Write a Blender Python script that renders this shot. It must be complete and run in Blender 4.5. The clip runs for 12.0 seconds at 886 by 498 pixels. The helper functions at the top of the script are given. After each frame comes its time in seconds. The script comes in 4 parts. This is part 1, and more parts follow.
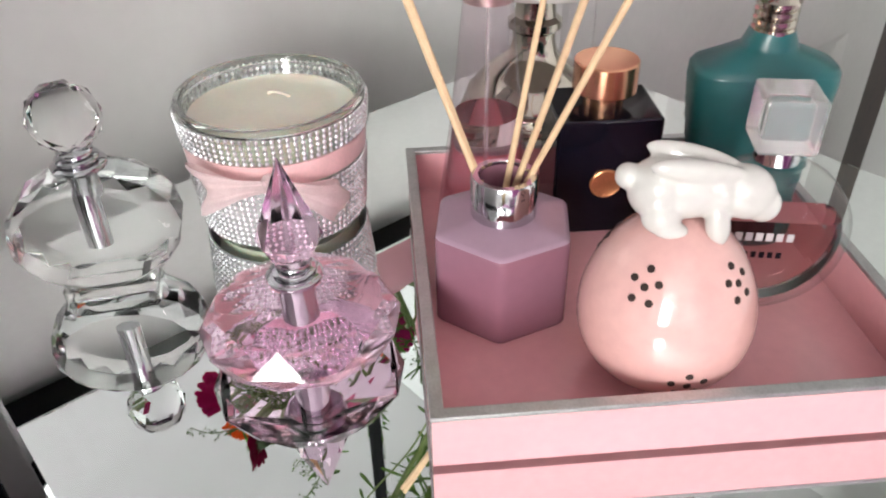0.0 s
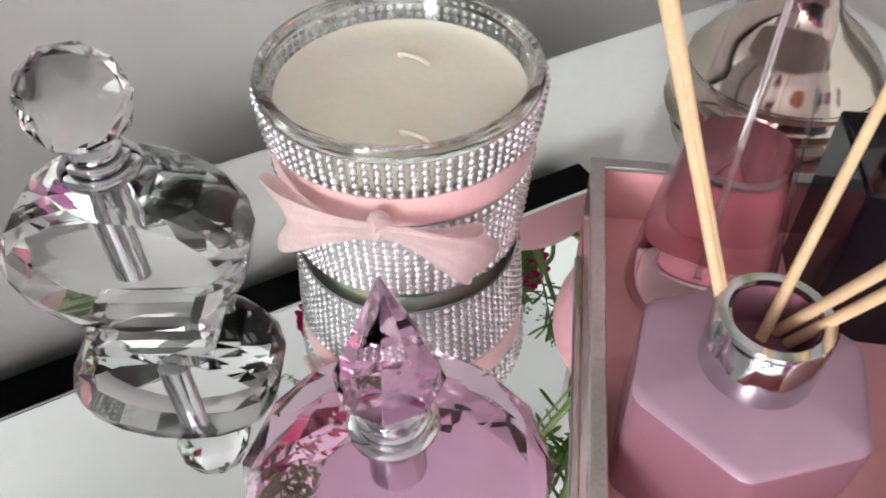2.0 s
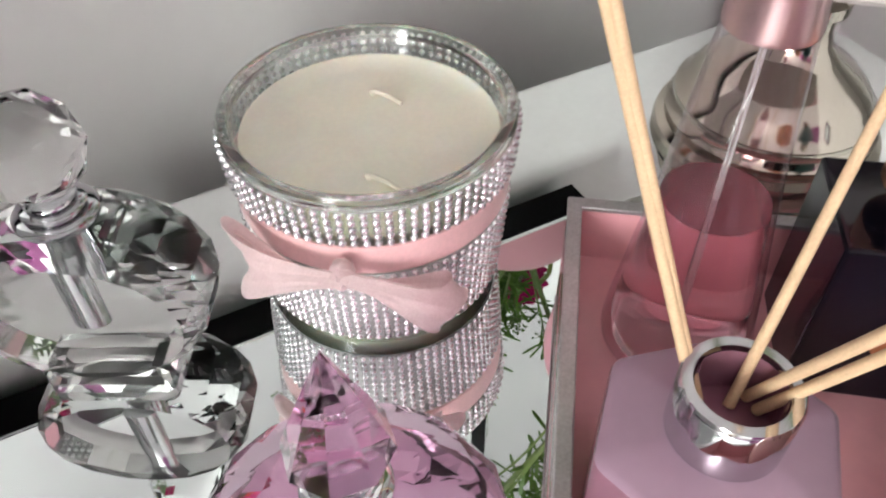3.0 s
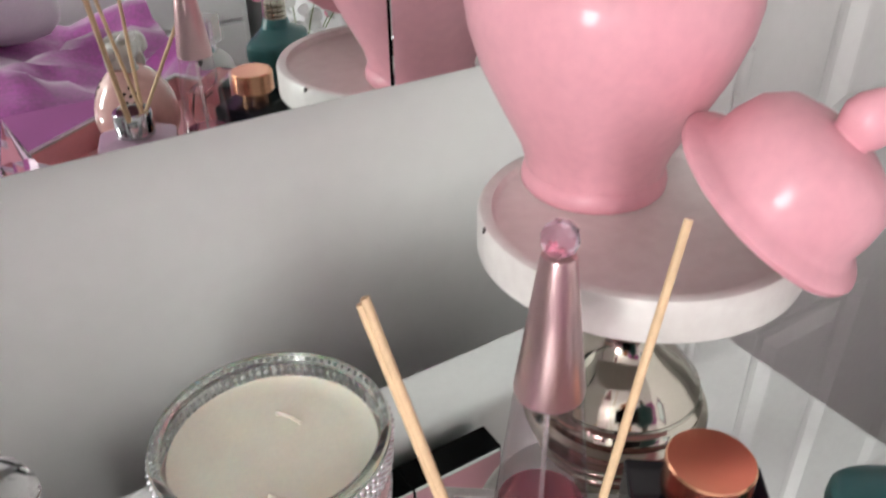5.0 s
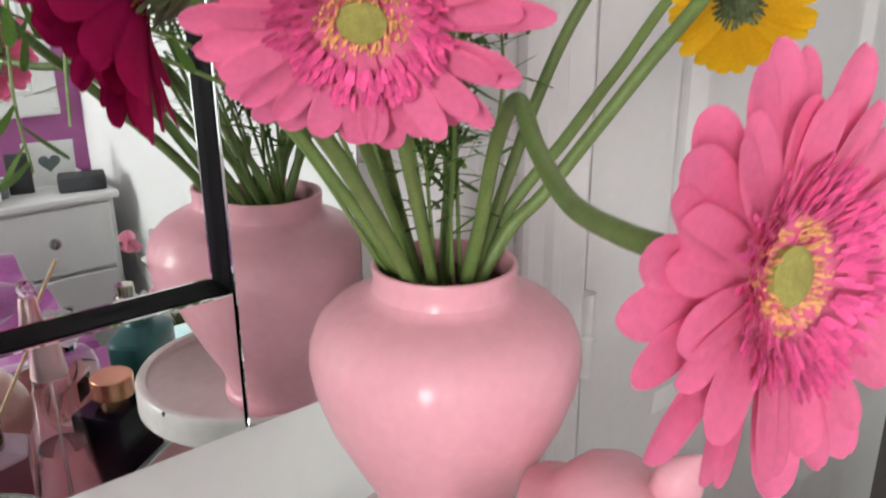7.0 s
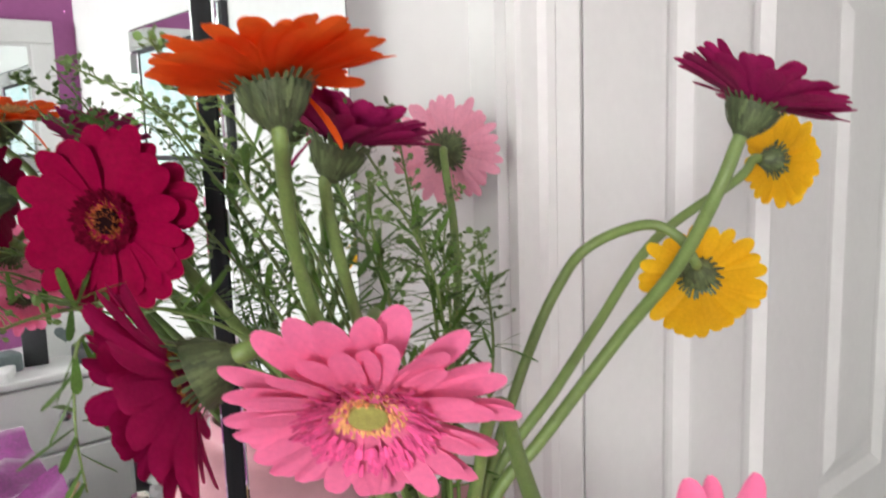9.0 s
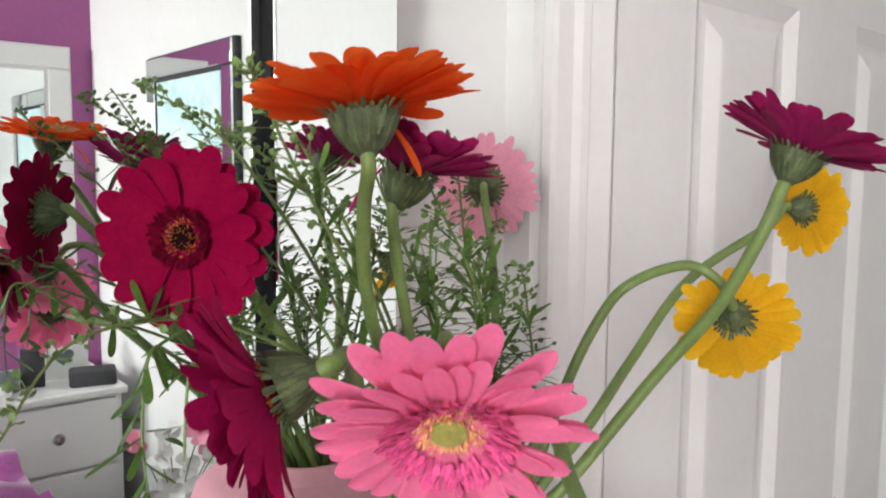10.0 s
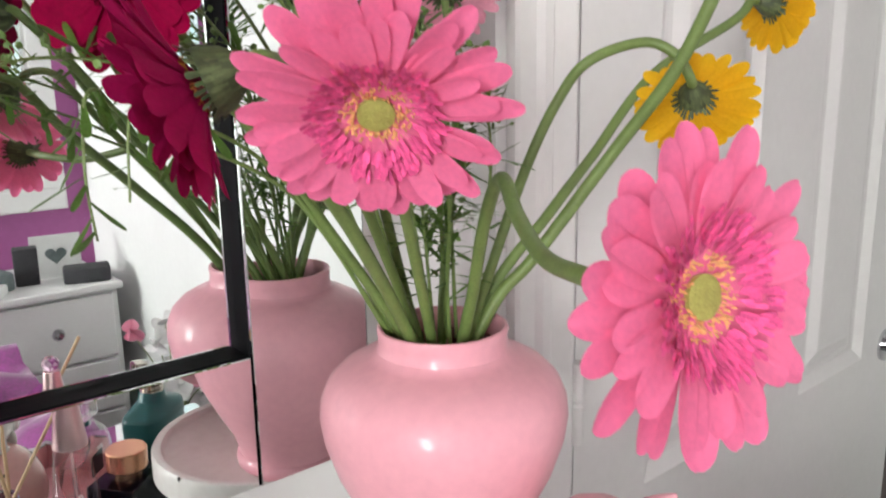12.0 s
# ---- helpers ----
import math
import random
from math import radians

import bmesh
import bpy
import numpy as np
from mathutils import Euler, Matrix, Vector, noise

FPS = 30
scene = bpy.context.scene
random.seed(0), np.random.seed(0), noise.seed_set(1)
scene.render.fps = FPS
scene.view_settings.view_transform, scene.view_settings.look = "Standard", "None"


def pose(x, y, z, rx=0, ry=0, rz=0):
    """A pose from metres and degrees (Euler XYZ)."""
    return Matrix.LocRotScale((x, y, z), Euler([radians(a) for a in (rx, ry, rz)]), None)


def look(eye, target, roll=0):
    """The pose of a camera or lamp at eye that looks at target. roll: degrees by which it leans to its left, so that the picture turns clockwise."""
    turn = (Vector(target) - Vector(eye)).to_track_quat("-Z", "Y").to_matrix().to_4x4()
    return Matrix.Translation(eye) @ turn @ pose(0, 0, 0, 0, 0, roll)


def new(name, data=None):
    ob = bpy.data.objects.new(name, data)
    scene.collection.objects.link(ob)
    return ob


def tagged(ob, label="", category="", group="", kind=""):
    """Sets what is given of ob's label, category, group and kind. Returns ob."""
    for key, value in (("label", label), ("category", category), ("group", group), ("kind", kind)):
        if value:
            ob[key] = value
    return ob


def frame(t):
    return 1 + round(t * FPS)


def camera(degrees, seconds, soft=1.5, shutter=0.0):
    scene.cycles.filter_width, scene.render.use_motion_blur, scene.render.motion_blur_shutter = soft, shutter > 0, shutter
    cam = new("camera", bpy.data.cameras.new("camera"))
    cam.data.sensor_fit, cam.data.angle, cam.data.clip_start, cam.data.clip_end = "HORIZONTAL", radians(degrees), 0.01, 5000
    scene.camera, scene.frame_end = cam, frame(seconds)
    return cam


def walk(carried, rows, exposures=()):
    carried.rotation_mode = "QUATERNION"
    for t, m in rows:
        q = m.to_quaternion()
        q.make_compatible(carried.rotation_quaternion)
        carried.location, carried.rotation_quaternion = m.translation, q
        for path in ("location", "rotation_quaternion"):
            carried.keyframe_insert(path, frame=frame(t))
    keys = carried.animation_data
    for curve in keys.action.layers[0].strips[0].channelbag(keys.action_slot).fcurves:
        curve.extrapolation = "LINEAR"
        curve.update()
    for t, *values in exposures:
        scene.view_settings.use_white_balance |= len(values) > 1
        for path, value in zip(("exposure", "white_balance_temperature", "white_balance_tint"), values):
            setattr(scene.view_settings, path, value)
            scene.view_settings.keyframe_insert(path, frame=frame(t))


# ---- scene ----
cam = camera(58.6, 12.0, 2.0, 0.4)
METRES, EYE, TILT, LEAN, TURN = 0.6, 0.261, 0.0, 0.0, -40.0
ROWS = [
    (0.0, 0.0, 0.0, 0.0, -0.68, -35.59, 0.95),
    (0.5, 0.0039, 0.0682, -0.0009, 2.03, -37.8, 1.28),
    (1.0, -0.0131, 0.1652, -0.0104, 6.35, -40.33, 0.74),
    (1.5, -0.0339, 0.2393, -0.0287, 9.85, -43.53, 0.41),
    (2.0, -0.0468, 0.2866, -0.0405, 11.72, -46.08, 0.49),
    (2.5, -0.0439, 0.3154, -0.0413, 12.57, -46.95, 0.7),
    (4.5, 0.0187, 0.2866, 0.0759, 9.88, -36.19, 0.81),
    (5.0, 0.0347, 0.2873, 0.1208, 8.24, -32.65, 0.98),
    (5.5, 0.0389, 0.3047, 0.154, 5.06, -29.07, 0.5),
    (6.0, 0.0403, 0.3226, 0.1925, 2.0, -25.11, -0.08),
    (6.5, 0.0584, 0.328, 0.2273, 0.33, -21.65, 0.15),
    (8.5, 0.0919, 0.2829, 0.3485, -1.32, -11.91, 2.07),
    (9.0, 0.0781, 0.2666, 0.3779, -0.21, -8.58, 1.83),
    (9.5, 0.057, 0.2568, 0.3879, 0.27, -6.09, 0.64),
    (10.0, 0.0334, 0.2482, 0.3727, -0.23, -5.67, -0.56),
    (10.5, 0.0244, 0.2479, 0.3413, -1.3, -7.21, -1.12),
    (11.0, 0.024, 0.2383, 0.3086, -2.02, -8.74, -1.07),
    (11.5, 0.04, 0.2304, 0.284, -1.6, -10.21, -0.06),
    (12.0, 0.067, 0.2332, 0.2608, -0.81, -12.33, 1.05),
]
walk(cam, [(t, pose(0, 0, EYE, TILT, LEAN, TURN) @ pose(METRES * x, METRES * y, METRES * z, 90 + pitch, roll, yaw)) for t, x, y, z, yaw, pitch, roll in ROWS],
     exposures=((0.0, 0.0), (0.5, -0.14), (1.5, 0.02), (2.0, 0.05), (2.5, 0.05), (4.5, 0.03), (5.0, -0.15), (5.5, -0.32), (6.0, -0.33), (6.5, -0.30), (8.5, 0.04), (9.0, 0.02), (9.5, -0.10), (10.5, -0.09), (11.0, 0.12), (11.5, 0.13), (12.0, -0.03)))
# ---- light ----
world = bpy.data.worlds.new("sky")
scene.world = world
world.use_nodes = True
sky = world.node_tree.nodes.new("ShaderNodeTexSky")
sky.sky_type, sky.sun_disc = "NISHITA", False
sky.sun_elevation, sky.sun_rotation = radians(40), radians(200)
world.node_tree.nodes["Background"].inputs["Strength"].default_value = 0.12
world.node_tree.links.new(sky.outputs["Color"], world.node_tree.nodes["Background"].inputs["Color"])

# room, measured from the table top: z = 0 is the mirrored top
WALL_Y, LEFT_X, RIGHT_X, BACK_Y, FLOOR_Z, CEIL_Z = 0.540, -2.60, 1.55, -2.05, -0.95, 1.45
BAY_X, BAY_Y = -0.55, -3.20
JOG_X, JOG_Y = 0.996, 0.10
WIN_Y0, WIN_Y1, WIN_Z0, WIN_Z1 = -2.95, -1.20, 0.05, 1.35


def window_lamp(name, place, target, wide, high, watts, colour):
    data = bpy.data.lights.new(name, "AREA")
    data.shape, data.size, data.size_y, data.energy, data.color = "RECTANGLE", wide, high, watts, colour
    ob = new(name, data)
    ob.matrix_world = look(place, target)
    return ob


window_lamp("window_daylight", (LEFT_X - 0.02, (WIN_Y0 + WIN_Y1) / 2, (WIN_Z0 + WIN_Z1) / 2), (0, (WIN_Y0 + WIN_Y1) / 2, (WIN_Z0 + WIN_Z1) / 2 - 0.1),
            WIN_Y1 - WIN_Y0, WIN_Z1 - WIN_Z0, 318, (0.975, 0.982, 0.955))


# ---- materials ----
def mat(name, colour, rough=0.5, metal=0.0, vary=0.06, scale=40.0, bump=0.0, bump_scale=200.0, coat=0.0, glass=0.0, ior=1.5, sheen=0.0, island=0.0, second=None, sub=0.0, spec=0.5, through_light=0.0, coat_rough=0.06):
    m = bpy.data.materials.new(name)
    m.use_nodes = True
    nt = m.node_tree
    b = nt.nodes["Principled BSDF"]
    b.inputs["Roughness"].default_value = rough
    b.inputs["Metallic"].default_value = metal
    b.inputs["Coat Weight"].default_value = coat
    b.inputs["Coat Roughness"].default_value = coat_rough
    b.inputs["Transmission Weight"].default_value = glass
    b.inputs["IOR"].default_value = ior
    b.inputs["Sheen Weight"].default_value = sheen
    b.inputs["Specular IOR Level"].default_value = spec
    if sub:
        b.inputs["Subsurface Weight"].default_value = sub
        b.inputs["Subsurface Radius"].default_value = (0.006, 0.004, 0.003)
    tc = nt.nodes.new("ShaderNodeTexCoord")
    c = (*colour, 1)
    b.inputs["Base Color"].default_value = c
    if vary or second:
        n1, n2 = nt.nodes.new("ShaderNodeTexNoise"), nt.nodes.new("ShaderNodeTexNoise")
        n1.inputs["Scale"].default_value, n2.inputs["Scale"].default_value = scale, scale * 9
        n1.inputs["Detail"].default_value, n2.inputs["Detail"].default_value = 5, 3
        add = nt.nodes.new("ShaderNodeMath")
        add.operation = "ADD"
        half = nt.nodes.new("ShaderNodeMath")
        half.operation = "MULTIPLY"
        half.inputs[1].default_value = 0.5
        nt.links.new(tc.outputs["Object"], n1.inputs["Vector"])
        nt.links.new(tc.outputs["Object"], n2.inputs["Vector"])
        nt.links.new(n1.outputs["Fac"], add.inputs[0])
        nt.links.new(n2.outputs["Fac"], add.inputs[1])
        nt.links.new(add.outputs[0], half.inputs[0])
        ramp = nt.nodes.new("ShaderNodeValToRGB")
        ramp.color_ramp.elements[0].position, ramp.color_ramp.elements[1].position = 0.3, 0.7
        lo = second if second else tuple(max(0, k * (1 - vary * 2)) for k in colour)
        hi = colour if second else tuple(min(1, k * (1 + vary)) for k in colour)
        ramp.color_ramp.elements[0].color, ramp.color_ramp.elements[1].color = (*lo, 1), (*hi, 1)
        nt.links.new(half.outputs[0], ramp.inputs["Fac"])
        last = ramp.outputs["Color"]
        if island:
            geo = nt.nodes.new("ShaderNodeNewGeometry")
            hsv = nt.nodes.new("ShaderNodeHueSaturation")
            mr = nt.nodes.new("ShaderNodeMapRange")
            mr.inputs["To Min"].default_value, mr.inputs["To Max"].default_value = 1 - island, 1 + island
            nt.links.new(geo.outputs["Random Per Island"], mr.inputs["Value"])
            nt.links.new(mr.outputs["Result"], hsv.inputs["Value"])
            nt.links.new(last, hsv.inputs["Color"])
            last = hsv.outputs["Color"]
        nt.links.new(last, b.inputs["Base Color"])
    if through_light:
        tr, mix = nt.nodes.new("ShaderNodeBsdfTranslucent"), nt.nodes.new("ShaderNodeMixShader")
        mix.inputs["Fac"].default_value = through_light
        if b.inputs["Base Color"].is_linked:
            nt.links.new(b.inputs["Base Color"].links[0].from_socket, tr.inputs["Color"])
        else:
            tr.inputs["Color"].default_value = c
        nt.links.new(b.outputs["BSDF"], mix.inputs[1])
        nt.links.new(tr.outputs["BSDF"], mix.inputs[2])
        nt.links.new(mix.outputs["Shader"], nt.nodes["Material Output"].inputs["Surface"])
    if bump:
        nb = nt.nodes.new("ShaderNodeTexNoise")
        nb.inputs["Scale"].default_value, nb.inputs["Detail"].default_value = bump_scale, 4
        bp = nt.nodes.new("ShaderNodeBump")
        bp.inputs["Strength"].default_value, bp.inputs["Distance"].default_value = bump, 0.001
        nt.links.new(tc.outputs["Object"], nb.inputs["Vector"])
        nt.links.new(nb.outputs["Fac"], bp.inputs["Height"])
        nt.links.new(bp.outputs["Normal"], b.inputs["Normal"])
    return m


def thin_glass(name, tint, gloss=0.03):
    """Thin-walled clear glass: light passes straight on, the surface mirrors by Fresnel."""
    m = bpy.data.materials.new(name)
    m.use_nodes = True
    nt = m.node_tree
    nt.nodes.remove(nt.nodes["Principled BSDF"])
    tr, gl, mix, fr = (nt.nodes.new("ShaderNode" + k) for k in ("BsdfTransparent", "BsdfGlossy", "MixShader", "LayerWeight"))
    pw, mr = nt.nodes.new("ShaderNodeMath"), nt.nodes.new("ShaderNodeMapRange")
    tr.inputs["Color"].default_value = (*tint, 1)
    gl.inputs["Roughness"].default_value = gloss
    pw.operation = "POWER"
    pw.inputs[1].default_value = 4.0
    mr.inputs["To Min"].default_value, mr.inputs["To Max"].default_value = 0.05, 0.75
    nt.links.new(fr.outputs["Facing"], pw.inputs[0])
    nt.links.new(pw.outputs[0], mr.inputs["Value"])
    nt.links.new(mr.outputs["Result"], mix.inputs["Fac"])
    nt.links.new(tr.outputs["BSDF"], mix.inputs[1])
    nt.links.new(gl.outputs["BSDF"], mix.inputs[2])
    nt.links.new(mix.outputs["Shader"], nt.nodes["Material Output"].inputs["Surface"])
    return m


M = dict(
    wall=mat("white_wall_paint", (0.77, 0.775, 0.76), 0.5, vary=0.02, scale=6, bump=0.06, bump_scale=350),
    purple=mat("purple_wall_paint", (0.36, 0.095, 0.28), 0.6, vary=0.05, scale=6),
    ceiling=mat("ceiling_paint", (0.82, 0.82, 0.81), 0.8, vary=0.02, scale=8),
    carpet=mat("grey_carpet", (0.36, 0.33, 0.32), 0.95, vary=0.15, scale=60, bump=0.6, bump_scale=500),
    door=mat("white_satin_door_paint", (0.76, 0.75, 0.735), 0.28, vary=0.02, scale=12, bump=0.08, bump_scale=120),
    dark=mat("unlit_gap_brown", (0.035, 0.02, 0.016), 0.7, vary=0.2, scale=10),
    mirror=mat("silvered_mirror", (0.86, 0.905, 0.895), 0.008, 1.0, vary=0.0),
    topmirror=mat("silvered_table_top", (0.88, 0.92, 0.91), 0.012, 1.0, vary=0.02, scale=25),
    black=mat("black_lacquer", (0.005, 0.005, 0.006), 0.5, vary=0.2, scale=90, spec=0.05),
    pinklac=mat("pink_tray_lacquer", (0.80, 0.40, 0.43), 0.16, vary=0.03, scale=20, coat=0.4),
    silver=mat("dull_silver_paint", (0.56, 0.56, 0.56), 0.32, 0.85, vary=0.12, scale=90),
    chrome=mat("chrome", (0.60, 0.60, 0.62), 0.07, 1.0, vary=0.0),
    crystal=mat("clear_crystal", (0.985, 0.995, 0.985), 0.0, vary=0.0, glass=1.0, ior=1.31, coat=0.35),
    pinkcrystal=mat("pink_crystal", (1.0, 0.74, 0.90), 0.0, vary=0.0, glass=1.0, ior=1.185, coat=0.7),
    mauvecrystal=mat("mauve_crystal", (0.95, 0.71, 0.86), 0.0, vary=0.0, glass=1.0, ior=1.24, coat=0.6),
    glass=thin_glass("clear_glass", (0.95, 0.965, 0.955)),
    frost=thin_glass("thick_jar_glass", (0.93, 0.95, 0.93), 0.05),
    wax=mat("cream_wax", (0.90, 0.87, 0.74), 0.42, vary=0.03, scale=60, bump=0.08, bump_scale=150, sub=0.5),
    wick=mat("waxed_wick", (0.80, 0.74, 0.62), 0.7, vary=0.1, scale=200),
    gem=mat("rhinestone", (0.84, 0.84, 0.86), 0.07, 0.9, vary=0.04, scale=300, island=0.18),
    gemband=mat("rhinestone_backing", (0.46, 0.46, 0.45), 0.4, 0.2, vary=0.1, scale=200),
    satin=mat("pink_satin_ribbon", (0.86, 0.52, 0.52), 0.35, vary=0.06, scale=60, bump=0.1, bump_scale=900, sheen=0.4),
    organza=mat("pink_organza", (0.99, 0.77, 0.77), 0.34, vary=0.08, scale=120, bump=0.35, bump_scale=1600, sheen=0.5, through_light=0.45),
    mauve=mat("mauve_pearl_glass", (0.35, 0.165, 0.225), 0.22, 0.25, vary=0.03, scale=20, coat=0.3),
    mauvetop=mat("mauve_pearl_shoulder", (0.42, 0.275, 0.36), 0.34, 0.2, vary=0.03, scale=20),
    reed=mat("rattan_reed", (0.74, 0.52, 0.32), 0.7, vary=0.1, scale=150, bump=0.3, bump_scale=600),
    capmauve=mat("brushed_mauve_metal", (0.62, 0.42, 0.43), 0.28, 0.9, vary=0.03, scale=100),
    pinkjuice=mat("pink_perfume", (1.0, 0.80, 0.85), 0.0, vary=0.0, glass=1.0, ior=1.25),
    pinkglass=thin_glass("pink_glass", (0.975, 0.92, 0.945)),
    navy=mat("dark_navy_glass", (0.004, 0.004, 0.009), 0.10, vary=0.1, scale=15, spec=0.35),
    copper=mat("polished_copper", (0.82, 0.42, 0.26), 0.24, 1.0, vary=0.04, scale=40),
    copperdisc=mat("copper_medallion", (0.66, 0.28, 0.13), 0.35, 0.8, vary=0.1, scale=120, bump=0.4, bump_scale=300),
    teal=mat("frosted_teal_glass", (0.010, 0.098, 0.102), 0.36, vary=0.06, scale=12, coat=0.1),
    egg=mat("pink_glazed_ceramic", (0.74, 0.435, 0.405), 0.10, vary=0.05, scale=18, coat=0.6, bump=0.03, bump_scale=60),
    white=mat("white_glazed_ceramic", (0.60, 0.58, 0.55), 0.12, vary=0.02, scale=30, coat=0.6),
    hole=mat("hole_shade_brown", (0.03, 0.015, 0.012), 0.8, vary=0.0),
    acrylic=mat("cloudy_acrylic", (0.97, 0.96, 0.96), 0.10, vary=0.0, glass=0.85, ior=1.45),
    letters=mat("silver_print", (0.50, 0.46, 0.47), 0.4, vary=0.0),
    vase=mat("pink_vase_glaze", (0.77, 0.37, 0.43), 0.42, vary=0.04, scale=18, coat=0.30, coat_rough=0.10, bump=0.10, bump_scale=45, spec=0.18),
    marble=mat("white_marble", (0.80, 0.765, 0.74), 0.38, vary=0.03, scale=14, bump=0.05, bump_scale=200, second=(0.68, 0.63, 0.61)),
    nickel=mat("polished_nickel", (0.52, 0.475, 0.41), 0.10, 1.0, vary=0.02, scale=60),
    stem=mat("green_stem", (0.155, 0.225, 0.062), 0.5, vary=0.15, scale=90, bump=0.1, bump_scale=400, sub=0.1),
    calyx=mat("grey_green_calyx", (0.085, 0.112, 0.044), 0.6, vary=0.25, scale=200, island=0.5),
    leaf=mat("green_leaf", (0.12, 0.24, 0.04), 0.45, vary=0.2, scale=90, island=0.35, through_light=0.4),
    pod=mat("green_seed_pod", (0.12, 0.20, 0.05), 0.5, vary=0.2, scale=200, island=0.35),
    pinkpetal=mat("pink_petal", (0.94, 0.215, 0.405), 0.5, vary=0.07, scale=60, island=0.10, spec=0.15, through_light=0.3),
    lightpetal=mat("pale_pink_petal", (0.88, 0.38, 0.50), 0.5, vary=0.08, scale=60, island=0.10, spec=0.15, through_light=0.3),
    redpetal=mat("crimson_petal", (0.25, 0.0008, 0.036), 0.65, vary=0.12, scale=60, island=0.15, spec=0.04, through_light=0.12),
    rosepetal=mat("rose_crimson_petal", (0.46, 0.010, 0.105), 0.6, vary=0.12, scale=60, island=0.22, spec=0.08, through_light=0.3),
    plumpetal=mat("plum_petal", (0.44, 0.020, 0.14), 0.5, vary=0.15, scale=60, island=0.2, spec=0.15, through_light=0.3),
    orangepetal=mat("orange_petal", (1.0, 0.150, 0.025), 0.5, vary=0.05, scale=60, island=0.08, spec=0.15, through_light=0.65),
    yellowpetal=mat("yellow_petal", (0.98, 0.56, 0.02), 0.5, vary=0.08, scale=60, island=0.10, spec=0.15, through_light=0.45),
    floretpale=mat("orange_pink_florets", (0.84, 0.42, 0.18), 0.6, vary=0.2, scale=300, island=0.3),
    heartgreen=mat("green_flower_heart", (0.37, 0.35, 0.085), 0.7, vary=0.2, scale=400, bump=0.5, bump_scale=900),
    heartdark=mat("dark_flower_heart", (0.014, 0.003, 0.004), 0.8, spec=0.05, vary=0.2, scale=400, bump=0.5, bump_scale=900),
    floretgold=mat("golden_florets", (0.80, 0.38, 0.10), 0.6, vary=0.2, scale=300, island=0.3),
    floretpink=mat("pink_florets", (0.80, 0.105, 0.29), 0.75, vary=0.2, scale=300, island=0.25, spec=0.08),
    floretember=mat("ember_florets", (0.45, 0.13, 0.04), 0.75, vary=0.25, scale=300, island=0.85, spec=0.05),
    floretred=mat("crimson_florets", (0.12, 0.002, 0.016), 0.8, vary=0.2, scale=300, island=0.4, spec=0.03),
    drawer=mat("white_drawer_paint", (0.78, 0.77, 0.76), 0.4, vary=0.02, scale=10),
    velvet=mat("purple_velvet", (0.28, 0.02, 0.22), 0.8, vary=0.25, scale=12, sheen=0.8),
    whitecloth=mat("white_cloth", (0.80, 0.79, 0.78), 0.8, vary=0.04, scale=20, bump=0.2, bump_scale=90),
    teal_art=mat("teal_sea_print", (0.86, 0.88, 0.87), 0.4, vary=0.1, scale=3, second=(0.40, 0.72, 0.72)),
    greyheart=mat("grey_print", (0.16, 0.20, 0.20), 0.6, vary=0.2, scale=50),
    jamb=mat("dark_stained_wood", (0.045, 0.022, 0.014), 0.45, vary=0.3, scale=14),
    chip=mat("dark_marble_chip", (0.12, 0.10, 0.10), 0.8, vary=0.3, scale=300),
    uncoloured=mat("dark_grey_cloth", (0.05, 0.05, 0.055), 0.8, vary=0.2, scale=30),
)


# ---- mesh helpers ----
def part(name, bm, material, parent=None, label="", smooth=True, at=None):
    me = bpy.data.meshes.new(name)
    bmesh.ops.recalc_face_normals(bm, faces=bm.faces)
    if smooth and name not in ("petal", "floret_ring", "bow_loop"):
        for e in bm.edges:
            if len(e.link_faces) == 2 and e.calc_face_angle(0.0) > radians(42):
                e.smooth = False
    bm.to_mesh(me)
    bm.free()
    if smooth:
        for p in me.polygons:
            p.use_smooth = True
    me.materials.append(M[material])
    ob = new(name, me)
    if parent:
        ob.parent = parent
    if at is not None:
        ob.matrix_basis = at
    if label:
        tagged(ob, label)
    return ob


def thing(name, m, label, category, group="", kind=""):
    ob = new(name)
    ob.empty_display_size = 0.02
    ob.matrix_basis = m
    return tagged(ob, label, category, group, kind)


def box(x0, x1, y0, y1, z0, z1, bevel=0.0, segs=2, bm=None):
    bm = bm or bmesh.new()
    c = Matrix.LocRotScale(((x0 + x1) / 2, (y0 + y1) / 2, (z0 + z1) / 2), None, (x1 - x0, y1 - y0, z1 - z0))
    vs = bmesh.ops.create_cube(bm, size=1, matrix=c)["verts"]
    if bevel:
        es = list({e for v in vs for e in v.link_edges})
        bmesh.ops.bevel(bm, geom=es, offset=bevel, segments=segs, affect="EDGES", profile=0.5)
    return bm


